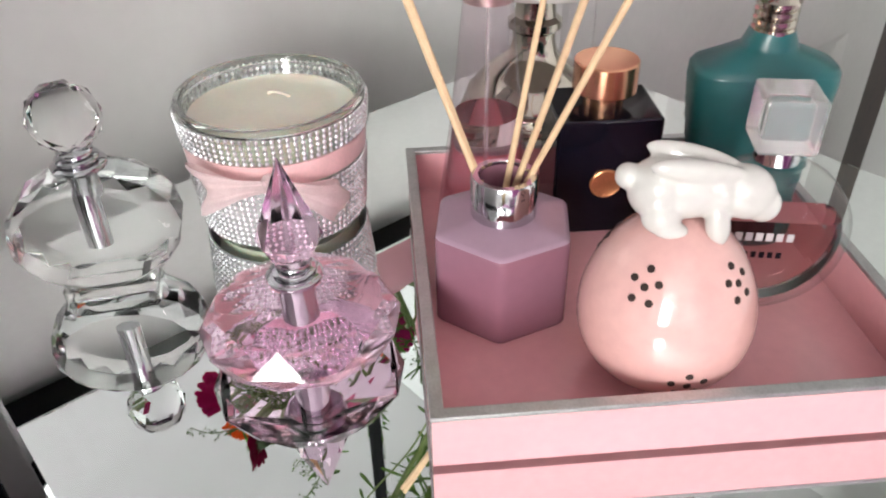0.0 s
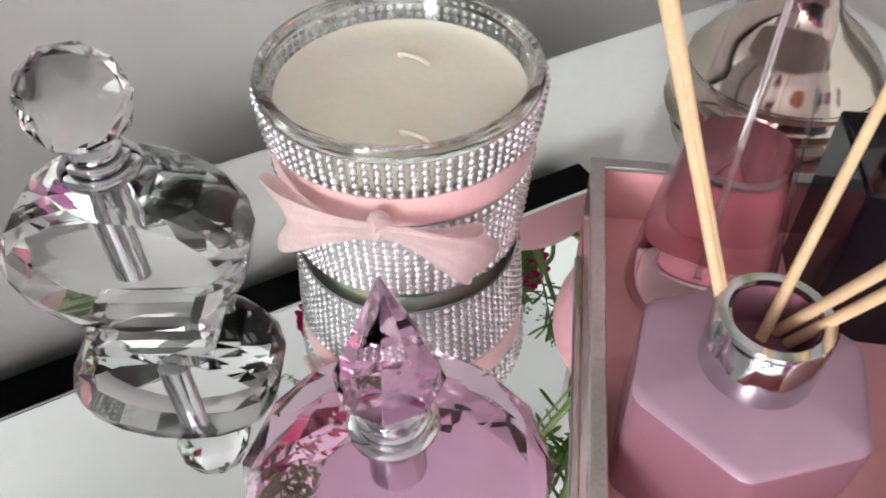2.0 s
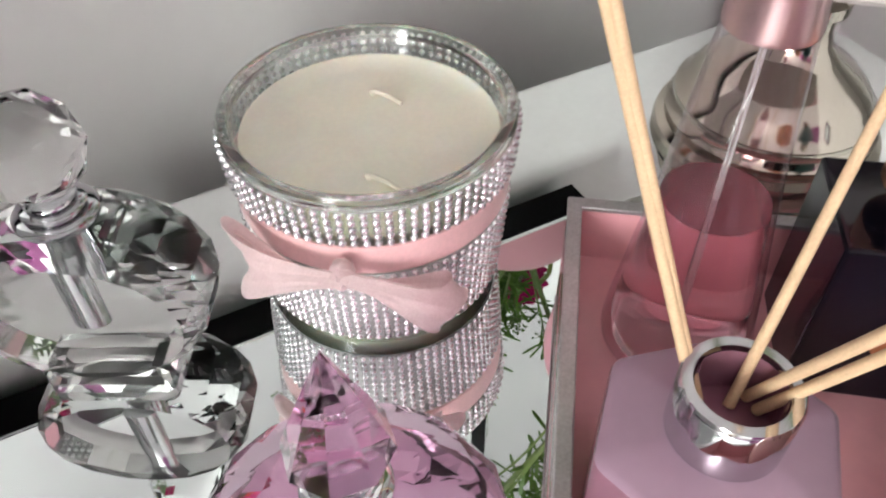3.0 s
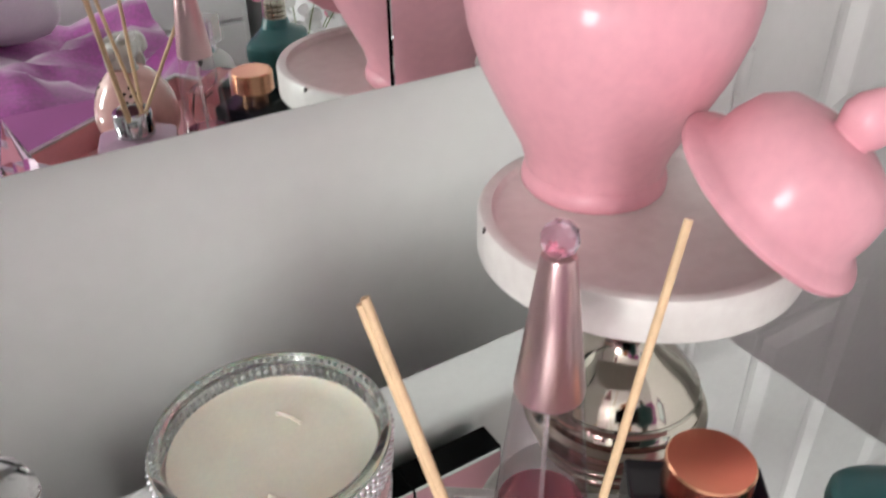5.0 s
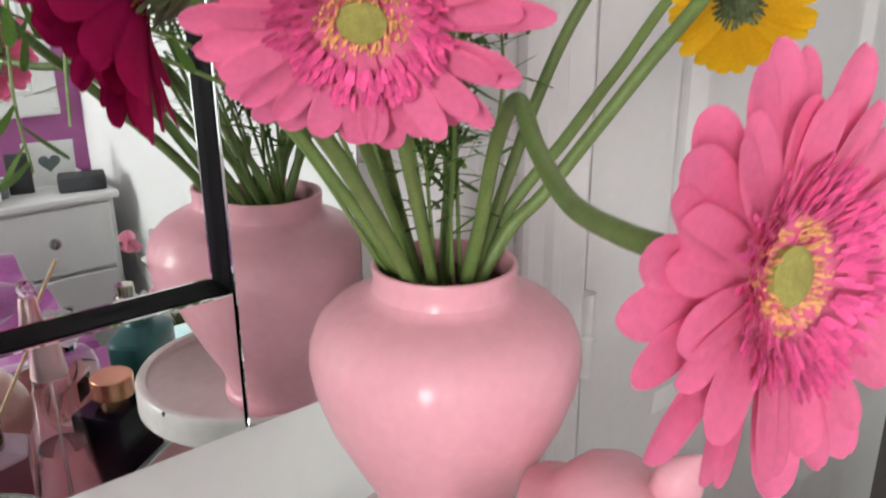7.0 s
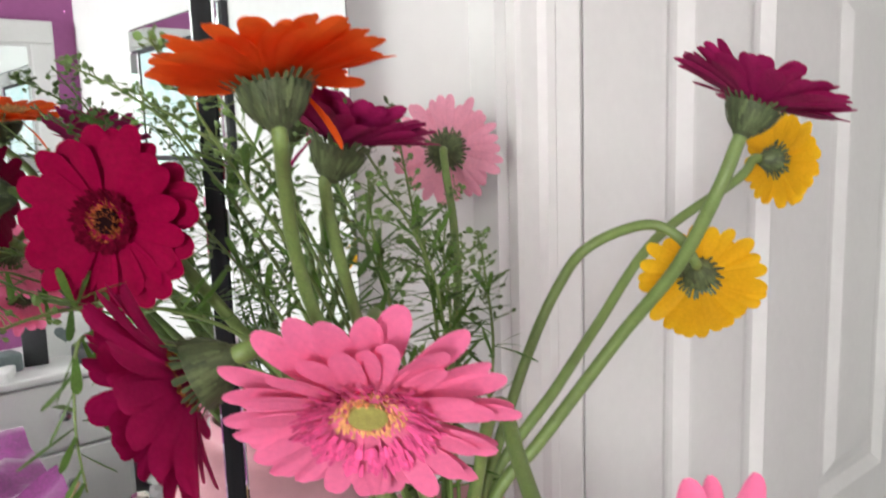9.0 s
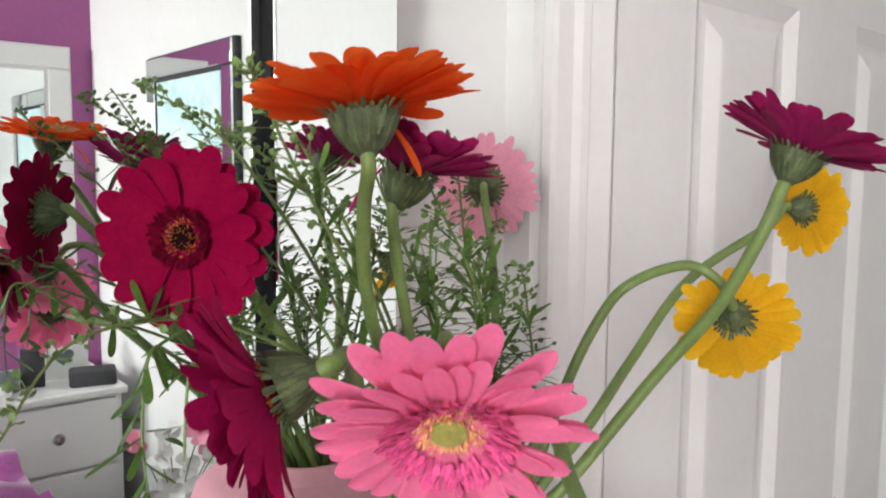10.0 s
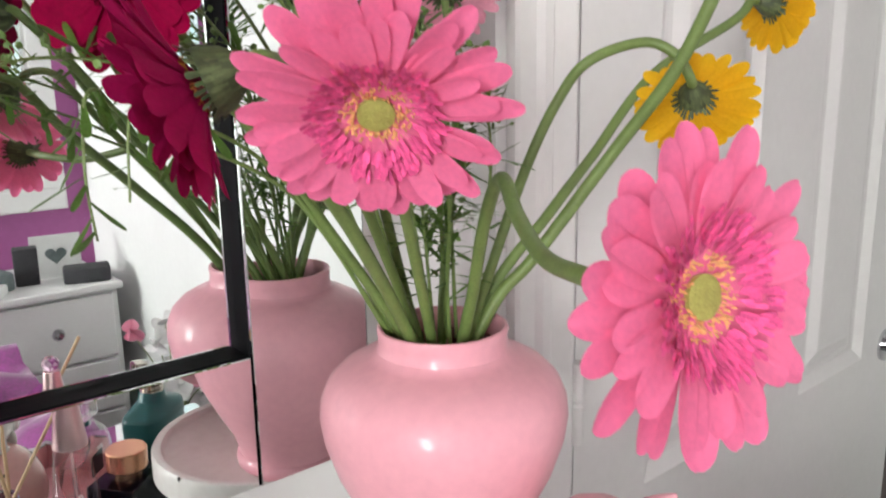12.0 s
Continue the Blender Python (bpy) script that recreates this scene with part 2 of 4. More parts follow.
def lathe(profile, segs=48, bm=None, m=None, turn=0.0):
    """Rings of (radius, height) about z; a radius of 0 closes the end."""
    bm = bm or bmesh.new()
    m = m or Matrix()
    rings = []
    for r, z in profile:
        if r < 1e-6:
            rings.append([bm.verts.new(m @ Vector((0, 0, z)))])
        else:
            rings.append([bm.verts.new(m @ Vector((r * math.cos(turn + 2 * math.pi * k / segs), r * math.sin(turn + 2 * math.pi * k / segs), z))) for k in range(segs)])
    for a, b in zip(rings, rings[1:]):
        for k in range(segs):
            j = (k + 1) % segs
            if len(a) == 1 and len(b) > 1:
                bm.faces.new((a[0], b[j], b[k]))
            elif len(b) == 1 and len(a) > 1:
                bm.faces.new((a[k], a[j], b[0]))
            elif len(a) > 1:
                bm.faces.new((a[k], a[j], b[j], b[k]))
    return bm


def spline(points, n=10):
    """A smooth line through the points."""
    ps = [Vector(p) for p in points]
    if len(ps) == 2:
        return [ps[0].lerp(ps[1], k / n) for k in range(n + 1)]
    out = []
    for i in range(len(ps) - 1):
        p0, p1, p2, p3 = ps[max(i - 1, 0)], ps[i], ps[i + 1], ps[min(i + 2, len(ps) - 1)]
        for k in range(n):
            t = k / n
            out.append(0.5 * (2 * p1 + (p2 - p0) * t + (2 * p0 - 5 * p1 + 4 * p2 - p3) * t * t + (3 * p1 - p0 - 3 * p2 + p3) * t ** 3))
    return out + [ps[-1]]


def tube(line, r0, r1=None, segs=10, bm=None, flat=1.0):
    """A round rod along a line, tapering from r0 to r1."""
    bm = bm or bmesh.new()
    r1 = r0 if r1 is None else r1
    rings, side = [], None
    for i, p in enumerate(line):
        d = (line[min(i + 1, len(line) - 1)] - line[max(i - 1, 0)]).normalized()
        if side is None:
            side = d.orthogonal().normalized()
        side = (side - d * side.dot(d)).normalized()
        up = d.cross(side)
        r = r0 + (r1 - r0) * i / (len(line) - 1)
        rings.append([bm.verts.new(p + side * r * math.cos(2 * math.pi * k / segs) + up * flat * r * math.sin(2 * math.pi * k / segs)) for k in range(segs)])
    for a, b in zip(rings, rings[1:]):
        for k in range(segs):
            bm.faces.new((a[k], a[(k + 1) % segs], b[(k + 1) % segs], b[k]))
    bm.faces.new(rings[0][::-1])
    bm.faces.new(rings[-1])
    return bm


def facing(place, way, turn=0.0):
    """A pose at place whose z axis points along way."""
    return Matrix.Translation(place) @ Vector(way).to_track_quat("Z", "Y").to_matrix().to_4x4() @ Matrix.Rotation(radians(turn), 4, "Z")


# ---- the room ----
def slab(name, x0, x1, y0, y1, z0, z1, material, label, category):
    return tagged(part(name, box(x0, x1, y0, y1, z0, z1), material, smooth=False), label, category, kind="structure")


DOOR_X0, DOOR_X1, DOOR_TOP, DOOR_Y = 0.628, 1.395, 1.03, 0.507
slab("floor", LEFT_X - 0.1, RIGHT_X + 0.1, BAY_Y - 0.1, WALL_Y + 0.1, FLOOR_Z - 0.1, FLOOR_Z, "carpet", "plain grey bedroom carpet floor", "floor")
slab("ceiling", LEFT_X - 0.1, RIGHT_X + 0.1, BAY_Y - 0.1, WALL_Y + 0.1, CEIL_Z, CEIL_Z + 0.1, "ceiling", "plain white painted bedroom ceiling", "ceiling")
slab("wall_mirror_side", LEFT_X - 0.1, DOOR_X0 - 0.012, WALL_Y, WALL_Y + 0.1, FLOOR_Z, CEIL_Z, "wall", "white painted wall behind the mirrored table", "wall")
slab("wall_over_door", DOOR_X0 - 0.012, RIGHT_X + 0.1, WALL_Y, WALL_Y + 0.1, DOOR_TOP + 0.01, CEIL_Z, "wall", "white painted wall above the door", "wall")
slab("wall_beside_door", DOOR_X1 + 0.05, RIGHT_X + 0.1, WALL_Y, WALL_Y + 0.1, FLOOR_Z, DOOR_TOP + 0.01, "wall", "white painted wall beside the door", "wall")
slab("trim_door_jamb", DOOR_X1 + 0.003, DOOR_X1 + 0.135, DOOR_Y + 0.006, WALL_Y - 0.0005, FLOOR_Z, DOOR_TOP + 0.009, "jamb", "dark stained wooden door jamb", "trim")
# added sheet closing the doorway; the gap's darkness is in its colour
slab("wall_unlit_gap", DOOR_X0 - 0.2, RIGHT_X + 0.2, WALL_Y + 0.101, WALL_Y + 0.15, FLOOR_Z, CEIL_Z, "dark", "dark brown sheet behind the door, coloured as the unlit gap", "wall")
slab("wall_jog", JOG_X, RIGHT_X + 0.1, BACK_Y, JOG_Y, FLOOR_Z, CEIL_Z, "wall", "white painted wall corner projecting into the room", "wall")
slab("wall_door_return", 0.545, DOOR_X0 - 0.014, 0.5125, WALL_Y, FLOOR_Z, CEIL_Z, "wall", "white painted boxing beside the door", "wall")
slab("wall_right", RIGHT_X, RIGHT_X + 0.1, JOG_Y, WALL_Y, FLOOR_Z, CEIL_Z, "wall", "white painted bedroom side wall", "wall")
# unseen pier, added to keep window light off the mirror wall's left part
slab("wall_shading_pier", -0.70, -0.60, -0.10, WALL_Y, FLOOR_Z, CEIL_Z, "wall", "unseen white pier, added to shade the wall beside the table", "wall")
slab("wall_bay_back", LEFT_X - 0.1, BAY_X + 0.1, BAY_Y - 0.1, BAY_Y, FLOOR_Z, CEIL_Z, "wall", "white painted back wall of the window bay", "wall")
slab("wall_bay_side", BAY_X, BAY_X + 0.1, BAY_Y, BACK_Y - 0.1, FLOOR_Z, CEIL_Z, "wall", "white painted side wall of the window bay", "wall")
slab("wall_back", BAY_X, RIGHT_X, BACK_Y - 0.1, BACK_Y, FLOOR_Z, CEIL_Z, "purple", "purple painted bedroom feature wall", "wall")
slab("wall_window_below", LEFT_X - 0.1, LEFT_X, BACK_Y, WALL_Y, FLOOR_Z, WIN_Z0, "wall", "white painted wall below the window", "wall")
slab("wall_window_above", LEFT_X - 0.1, LEFT_X, BACK_Y, WALL_Y, WIN_Z1, CEIL_Z, "wall", "white painted wall above the window", "wall")
slab("wall_window_near", LEFT_X - 0.1, LEFT_X, WIN_Y1, WALL_Y, WIN_Z0, WIN_Z1, "wall", "white painted wall beside the window", "wall")
slab("wall_window_far", LEFT_X - 0.1, LEFT_X, BACK_Y, WIN_Y0, WIN_Z0, WIN_Z1, "wall", "white painted wall beside the window", "wall")


def window():
    w = thing("window_1", pose(LEFT_X, 0, 0), "white framed bedroom window with daylight behind", "window", kind="structure")
    bm = box(0.0, 0.05, WIN_Y0, WIN_Y1, WIN_Z0, WIN_Z0 + 0.06, 0.004)
    box(0.0, 0.05, WIN_Y0, WIN_Y1, WIN_Z1 - 0.06, WIN_Z1, 0.004, bm=bm)
    for y in (WIN_Y0, WIN_Y1 - 0.06):
        box(0.0, 0.05, y, y + 0.06, WIN_Z0 + 0.06, WIN_Z1 - 0.06, 0.004, bm=bm)
    part("window_frame", bm, "door", w)
    for y in np.linspace(WIN_Y0, WIN_Y1, 3)[1:-1]:
        part("mullion", box(0.0, 0.045, y - 0.025, y + 0.025, WIN_Z0 + 0.06, WIN_Z1 - 0.06, 0.004), "door", w)


window()


def door():
    d = thing("door_1", pose(DOOR_X0, DOOR_Y, 0), "white painted panelled bedroom door, closed", "door", kind="structure")
    w = DOOR_X1 - DOOR_X0
    cols = ((0.107, 0.309), (0.436, 0.638))
    rows = ((-0.80, -0.185), (0.008, 0.66), (0.74, 0.93))
    xs = [0.003, cols[0][0], cols[0][1], cols[1][0], cols[1][1], w]
    for k in (0, 2, 4):
        part("stile", box(xs[k], xs[k + 1], -0.0045, 0.03, FLOOR_Z + 0.01, DOOR_TOP, 0.0), "door", d, smooth=False)
    zs = [FLOOR_Z + 0.01, *[z for r in rows for z in r], DOOR_TOP]
    for c0, c1 in cols:
        for k in range(0, len(zs), 2):
            part("rail", box(c0, c1, -0.0045, 0.03, zs[k], zs[k + 1], 0.0), "door", d, smooth=False)
    for c0, c1 in cols:
        for r0, r1 in rows:
            bm = bmesh.new()
            # moulding: a sloped frame round a raised field
            steps = ((0.0, -0.0045), (0.006, -0.0048), (0.022, 0.0030), (0.028, 0.0034), (0.034, 0.0030), (0.052, -0.0036), (0.056, -0.0040))
            rings = [[bm.verts.new((x, y, z)) for x, z in ((c0 + i, r0 + i), (c1 - i, r0 + i), (c1 - i, r1 - i), (c0 + i, r1 - i))] for i, y in steps]
            for a, b in zip(rings, rings[1:]):
                for k in range(4):
                    bm.faces.new((a[k], a[(k + 1) % 4], b[(k + 1) % 4], b[k]))
            bm.faces.new(rings[-1])
            part("door_panel", bm, "door", d, smooth=False)
    part("knob", lathe(((0.0, 0.062), (0.012, 0.061), (0.022, 0.054), (0.026, 0.042), (0.022, 0.030), (0.011, 0.022), (0.010, 0.006), (0.024, 0.004), (0.024, 0.0)), 32), "chrome", d, "polished chrome door knob", at=pose(w - 0.055, -0.0045, 0.017, 90))
    for z in (-0.7, 0.135, 0.85):
        part("hinge", lathe(((0.0, 0.0), (0.006, 0.0), (0.006, 0.035), (0.004, 0.037), (0.004, 0.039), (0.006, 0.041), (0.006, 0.075), (0.0, 0.075)), 14), "door", d, "painted over hinge barrel", at=pose(-0.002, -0.012, z - 0.035))
    # architrave beside the door
    bm = bmesh.new()
    prof = ((-0.072, 0.005), (-0.072, -0.004), (-0.068, -0.006), (-0.052, -0.007), (-0.046, -0.011), (-0.038, -0.012), (-0.034, -0.009), (-0.012, -0.013), (-0.007, -0.011), (-0.004, -0.006), (-0.004, 0.02))
    lo = [bm.verts.new((x, y, FLOOR_Z)) for x, y in prof]
    hi = [bm.verts.new((x, y, DOOR_TOP + 0.06)) for x, y in prof]
    for k in range(len(prof) - 1):
        bm.faces.new((lo[k], lo[k + 1], hi[k + 1], hi[k]))
    tagged(part("trim_door", bm, "door", at=pose(DOOR_X0, DOOR_Y, 0), smooth=False), "white painted moulded door architrave", "trim", kind="structure")


door()

MIR_X1, MIR_X0, MIR_Z0, MIR_Z1, MIR_Y = 0.4115, -0.450, 0.1690, 0.93, 0.497
MARGIN, RECESS = 0.0868, 0.016


def wall_mirror():
    """Mirrored border panes stand proud of a sunken centre pane, with a black ledge between."""
    w = thing("wall_mirror", pose(0, MIR_Y, 0), "wall mirror with mirrored border panes and black trim", "mirror")
    x0, x1, z0, z1, g = MIR_X0, MIR_X1, MIR_Z0, MIR_Z1, MARGIN
    back = WALL_Y - MIR_Y
    part("backing", box(x0 + g, x1 - g, RECESS + 0.0035, back, z0 + g, z1 - g), "black", w, "black backing board", smooth=False)
    part("centre_pane", box(x0 + g + 0.0005, x1 - g - 0.0005, RECESS, RECESS + 0.003, z0 + g + 0.0005, z1 - g - 0.0005), "mirror", w, "clear mirror glass", smooth=False)
    for a0, a1, b0, b1 in ((x0 + g, x1 - g, z0, z0 + g), (x0 + g, x1 - g, z1 - g, z1), (x0, x0 + g, z0, z1), (x1 - g, x1, z0, z1)):
        part("trim_bar", box(a0, a1, 0.0034, 0.031, b0, b1, 0.0008, 1), "black", w, "deep black lacquered frame side", smooth=False)
        bm = box(a0 + 0.0007, a1 - (0.0030 if a1 == x1 else 0.0007), 0.0, 0.0033, b0 + 0.0012, b1 - 0.0009, 0.0005, 1)
        if b1 == z0 + g:
            # the lower pane slopes back by a millimetre towards its outer edge
            for v in bm.verts:
                v.co.y += 0.0010 * max(0.0, (b1 - v.co.z) / g) if v.co.y < 0.002 else 0.0
        part("border_pane", bm, "mirror", w, smooth=False)
    return w


wall_mirror()

TAB_X0, TAB_X1, TAB_Y0, TAB_Y1 = 0.006, 0.497, -0.02, 0.452


def table():
    t = thing("mirrored_chest", pose(0, 0, FLOOR_Z), "square mirrored chest with a reflective glass top", "table")
    h = -FLOOR_Z
    part("top", box(TAB_X0, TAB_X1, TAB_Y0, TAB_Y1, h - 0.010, h, 0.0025, 2), "topmirror", t, "silvered mirror top", smooth=False)
    part("body", box(TAB_X0 + 0.008, TAB_X1 - 0.008, TAB_Y0 + 0.008, TAB_Y1 - 0.01, 0.06, h - 0.0105, 0.002), "black", t, smooth=False)
    for k in range(4):
        z = 0.075 + 0.217 * k
        part("side_pane", box(TAB_X0 + 0.0035, TAB_X0 + 0.0078, TAB_Y0 + 0.02, TAB_Y1 - 0.022, z, z + 0.205, 0.0015, 1), "mirror", t, "bevelled mirror panel", smooth=False)
    for x in (TAB_X0 + 0.05, TAB_X1 - 0.05):
        for y in (TAB_Y0 + 0.06, TAB_Y1 - 0.05):
            part("leg", lathe(((0.0, 0.0), (0.016, 0.0), (0.022, 0.0605), (0.0, 0.0605)), 20), "black", t, at=pose(x, y, 0))


table()


def side_cabinet():
    """Lower than the mirrored chest, tucked against its side."""
    c = thing("side_cabinet", pose(-0.215, 0.185, FLOOR_Z), "black lacquered cabinet with a silver edged top", "cabinet")
    h = -FLOOR_Z - 0.085
    part("body", box(-0.200, 0.200, -0.175, 0.175, 0.0, h - 0.0205, 0.003), "black", c, smooth=False)
    part("top", box(-0.208, 0.208, -0.185, 0.185, h - 0.020, h, 0.003), "black", c, "black lacquered top", smooth=False)
    for y in (-0.188, 0.188):
        part("edge_strip", box(-0.208, 0.208, y - 0.0028, y + 0.0028, h - 0.018, h + 0.002, 0.001), "silver", c, "silver edging", smooth=False)
    for x in (-0.1, 0.1):
        d = part("door", box(x - 0.097, x + 0.097, -0.1800, -0.1752, 0.05, h - 0.03, 0.002), "mirror", c, "mirrored door", smooth=False)
        part("knob", lathe(((0, 0.022), (0.009, 0.020), (0.011, 0.014), (0.005, 0.008), (0.005, 0)), 20), "chrome", d, "chrome knob", at=pose(x * 0.25, -0.180, h * 0.6, 90))


side_cabinet()

# ---- the pink tray and what stands in it ----
TRAY = pose(0.1303, 0.1642, 0, 0, 0, -36)
TW, TD, TH, TF = 0.217, 0.219, 0.0298, 0.003


def tray():
    t = thing("serving_tray", TRAY, "square pink lacquered tray with silver painted rim", "tray")
    w = 0.0045
    part("base", box(w, TW - w, w, TD - w, 0.0016, TF, 0.0), "pinklac", t, smooth=False)
    for x0, x1, y0, y1 in ((0, TW, 0, w), (0, TW, TD - w, TD), (0, w, w, TD - w), (TW - w, TW, w, TD - w)):
        part("side", box(x0, x1, y0, y1, 0.0027, TH - 0.0012), "pinklac", t, smooth=False)
        part("rim", box(x0 - 0.0006, x1 + 0.0006, y0 - 0.0006, y1 + 0.0006, TH - 0.0012, TH + 0.0012, 0.0006), "silver", t, "silver painted edge", smooth=False)
    for x in (0.03, TW - 0.03):
        for y in (0.03, TD - 0.03):
            part("foot", lathe(((0, 0), (0.006, 0), (0.006, 0.0015), (0, 0.0015)), 14), "black", t, at=pose(x, y, 0))


tray()


def hexagon(profile, turn, soft=0.10):
    """A six-sided vessel with rounded corners, from rings of (corner radius, height)."""
    bm, rings = bmesh.new(), []
    for r, z in profile:
        if r < 1e-6:
            rings.append([bm.verts.new((0, 0, z))])
            continue
        ring = []
        for k in range(6):
            c = [Vector((math.cos(turn + math.pi / 3 * (k + q)), math.sin(turn + math.pi / 3 * (k + q)), 0)) * r for q in (-1, 0, 1)]
            a, b = c[1].lerp(c[0], soft), c[1].lerp(c[2], soft)
            for t in (0.0, 0.25, 0.5, 0.75, 1.0):
                p = a * (1 - t) ** 2 + c[1] * 2 * t * (1 - t) + b * t * t
                ring.append(bm.verts.new((p.x, p.y, z)))
        rings.append(ring)
    n = 30
    for a, b in zip(rings, rings[1:]):
        for k in range(n):
            j = (k + 1) % n
            if len(a) == 1:
                bm.faces.new((a[0], b[j], b[k]))
            elif len(b) == 1:
                bm.faces.new((a[k], a[j], b[0]))
            else:
                bm.faces.new((a[k], a[j], b[j], b[k]))
    return bm


def diffuser():
    d = thing("reed_diffuser", pose(0.2255, 0.2235, TF), "hexagonal mauve glass reed diffuser with silver collar", "diffuser")
    a = radians(225)
    R = 0.0365
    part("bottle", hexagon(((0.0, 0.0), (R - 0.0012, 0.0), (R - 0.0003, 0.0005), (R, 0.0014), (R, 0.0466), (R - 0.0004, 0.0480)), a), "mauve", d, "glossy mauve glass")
    # the shoulder's colour is set paler and rougher than the sides
    part("shoulder", hexagon(((R - 0.0004, 0.0480), (R - 0.0014, 0.0492), (R - 0.0030, 0.0499), (0.0155, 0.0535), (0.0, 0.0535)), a), "mauvetop", d, "paler mauve sloping top")
    part("collar", lathe(((0.0150, 0.0530), (0.0158, 0.0535), (0.0158, 0.0725), (0.0150, 0.0738), (0.0122, 0.0738), (0.0118, 0.0725), (0.0118, 0.056), (0.0, 0.056)), 40), "chrome", d, "shiny silver collar")
    part("neck_lining", lathe(((0.0116, 0.0722), (0.0114, 0.0572), (0.0, 0.0570)), 32), "mauve", d)
    base = Vector((0, 0, 0.058))
    tips = (((-0.0229, 0.0651, 0.196), (-0.003, 0.0085)), ((-0.0236, 0.0668, 0.193), (-0.0045, 0.0078)), ((0.0752, 0.0355, 0.205), (0.003, 0.0030)),
            ((-0.0056, -0.0529, 0.197), (0.0090, 0.0030)), ((0.0210, -0.0600, 0.197), (0.0085, -0.0015)))
    for k, (tip, start) in enumerate(tips):
        v = Vector(tip)
        foot = base + Vector((start[0], start[1], 0))
        bow = foot.lerp(v, 0.5) + Vector((0, 0, 0.0012 * (k % 3 - 1)))
        part("reed", tube(spline((foot, bow, v), 6), 0.0016, 0.0015, 10), "reed", d)


diffuser()


def cone_perfume():
    p = thing("perfume_bottle", pose(0.2705, 0.2835, TF), "tall pink cone perfume bottle with mauve metal cap", "perfume")
    part("bottle", lathe(((0, 0.0), (0.026, 0.0), (0.0275, 0.002), (0.0268, 0.012), (0.0190, 0.070), (0.0128, 0.130), (0, 0.130)), 56), "pinkglass", p, "pale pink clear glass")
    part("liquid", lathe(((0, 0.0020), (0.0235, 0.0020), (0.0248, 0.0120), (0.0175, 0.0690), (0.0, 0.0690)), 48), "pinkjuice", p, "pink perfume, half full")
    part("dip_tube", tube([Vector((0, 0, 0.012)), Vector((0, 0, 0.129))], 0.0011, segs=10), "acrylic", p)
    cap = part("cap", lathe(((0.0, 0.1305), (0.0130, 0.1305), (0.0132, 0.132), (0.0063, 0.188), (0.0058, 0.1895), (0.0, 0.1895)), 48), "capmauve", p, "brushed mauve metal cap")
    bm = bmesh.new()
    bmesh.ops.create_icosphere(bm, subdivisions=2, radius=0.0068, matrix=Matrix.Translation((0, 0, 0.1955)))
    part("bead", bm, "pinkcrystal", cap, "faceted pink glass bead", smooth=False)


cone_perfume()


def navy_perfume():
    p = thing("perfume_bottle", pose(0.3235, 0.2470, TF, 0, 0, -37), "dark navy block perfume bottle with copper cap", "perfume")
    part("bottle", box(-0.0285, 0.0285, -0.0225, 0.0225, 0, 0.0705, 0.0016, 3), "navy", p, "near black navy glass", smooth=False)
    part("medallion", lathe(((0, 0.0), (0.0088, 0.0), (0.0088, 0.0012), (0.0078, 0.0018), (0.0070, 0.0012), (0, 0.0014)), 36), "copperdisc", p, "embossed copper medallion", at=pose(0.0, -0.0226, 0.0325, 90))
    part("neck", lathe(((0, 0.0706), (0.0110, 0.0706), (0.0110, 0.0785), (0, 0.0785)), 36), "copper", p, "copper neck")
    part("cap", lathe(((0, 0.0786), (0.0168, 0.0786), (0.0174, 0.0792), (0.0174, 0.0950), (0.0166, 0.0958), (0, 0.0958)), 48), "copper", p, "polished copper cap")


navy_perfume()


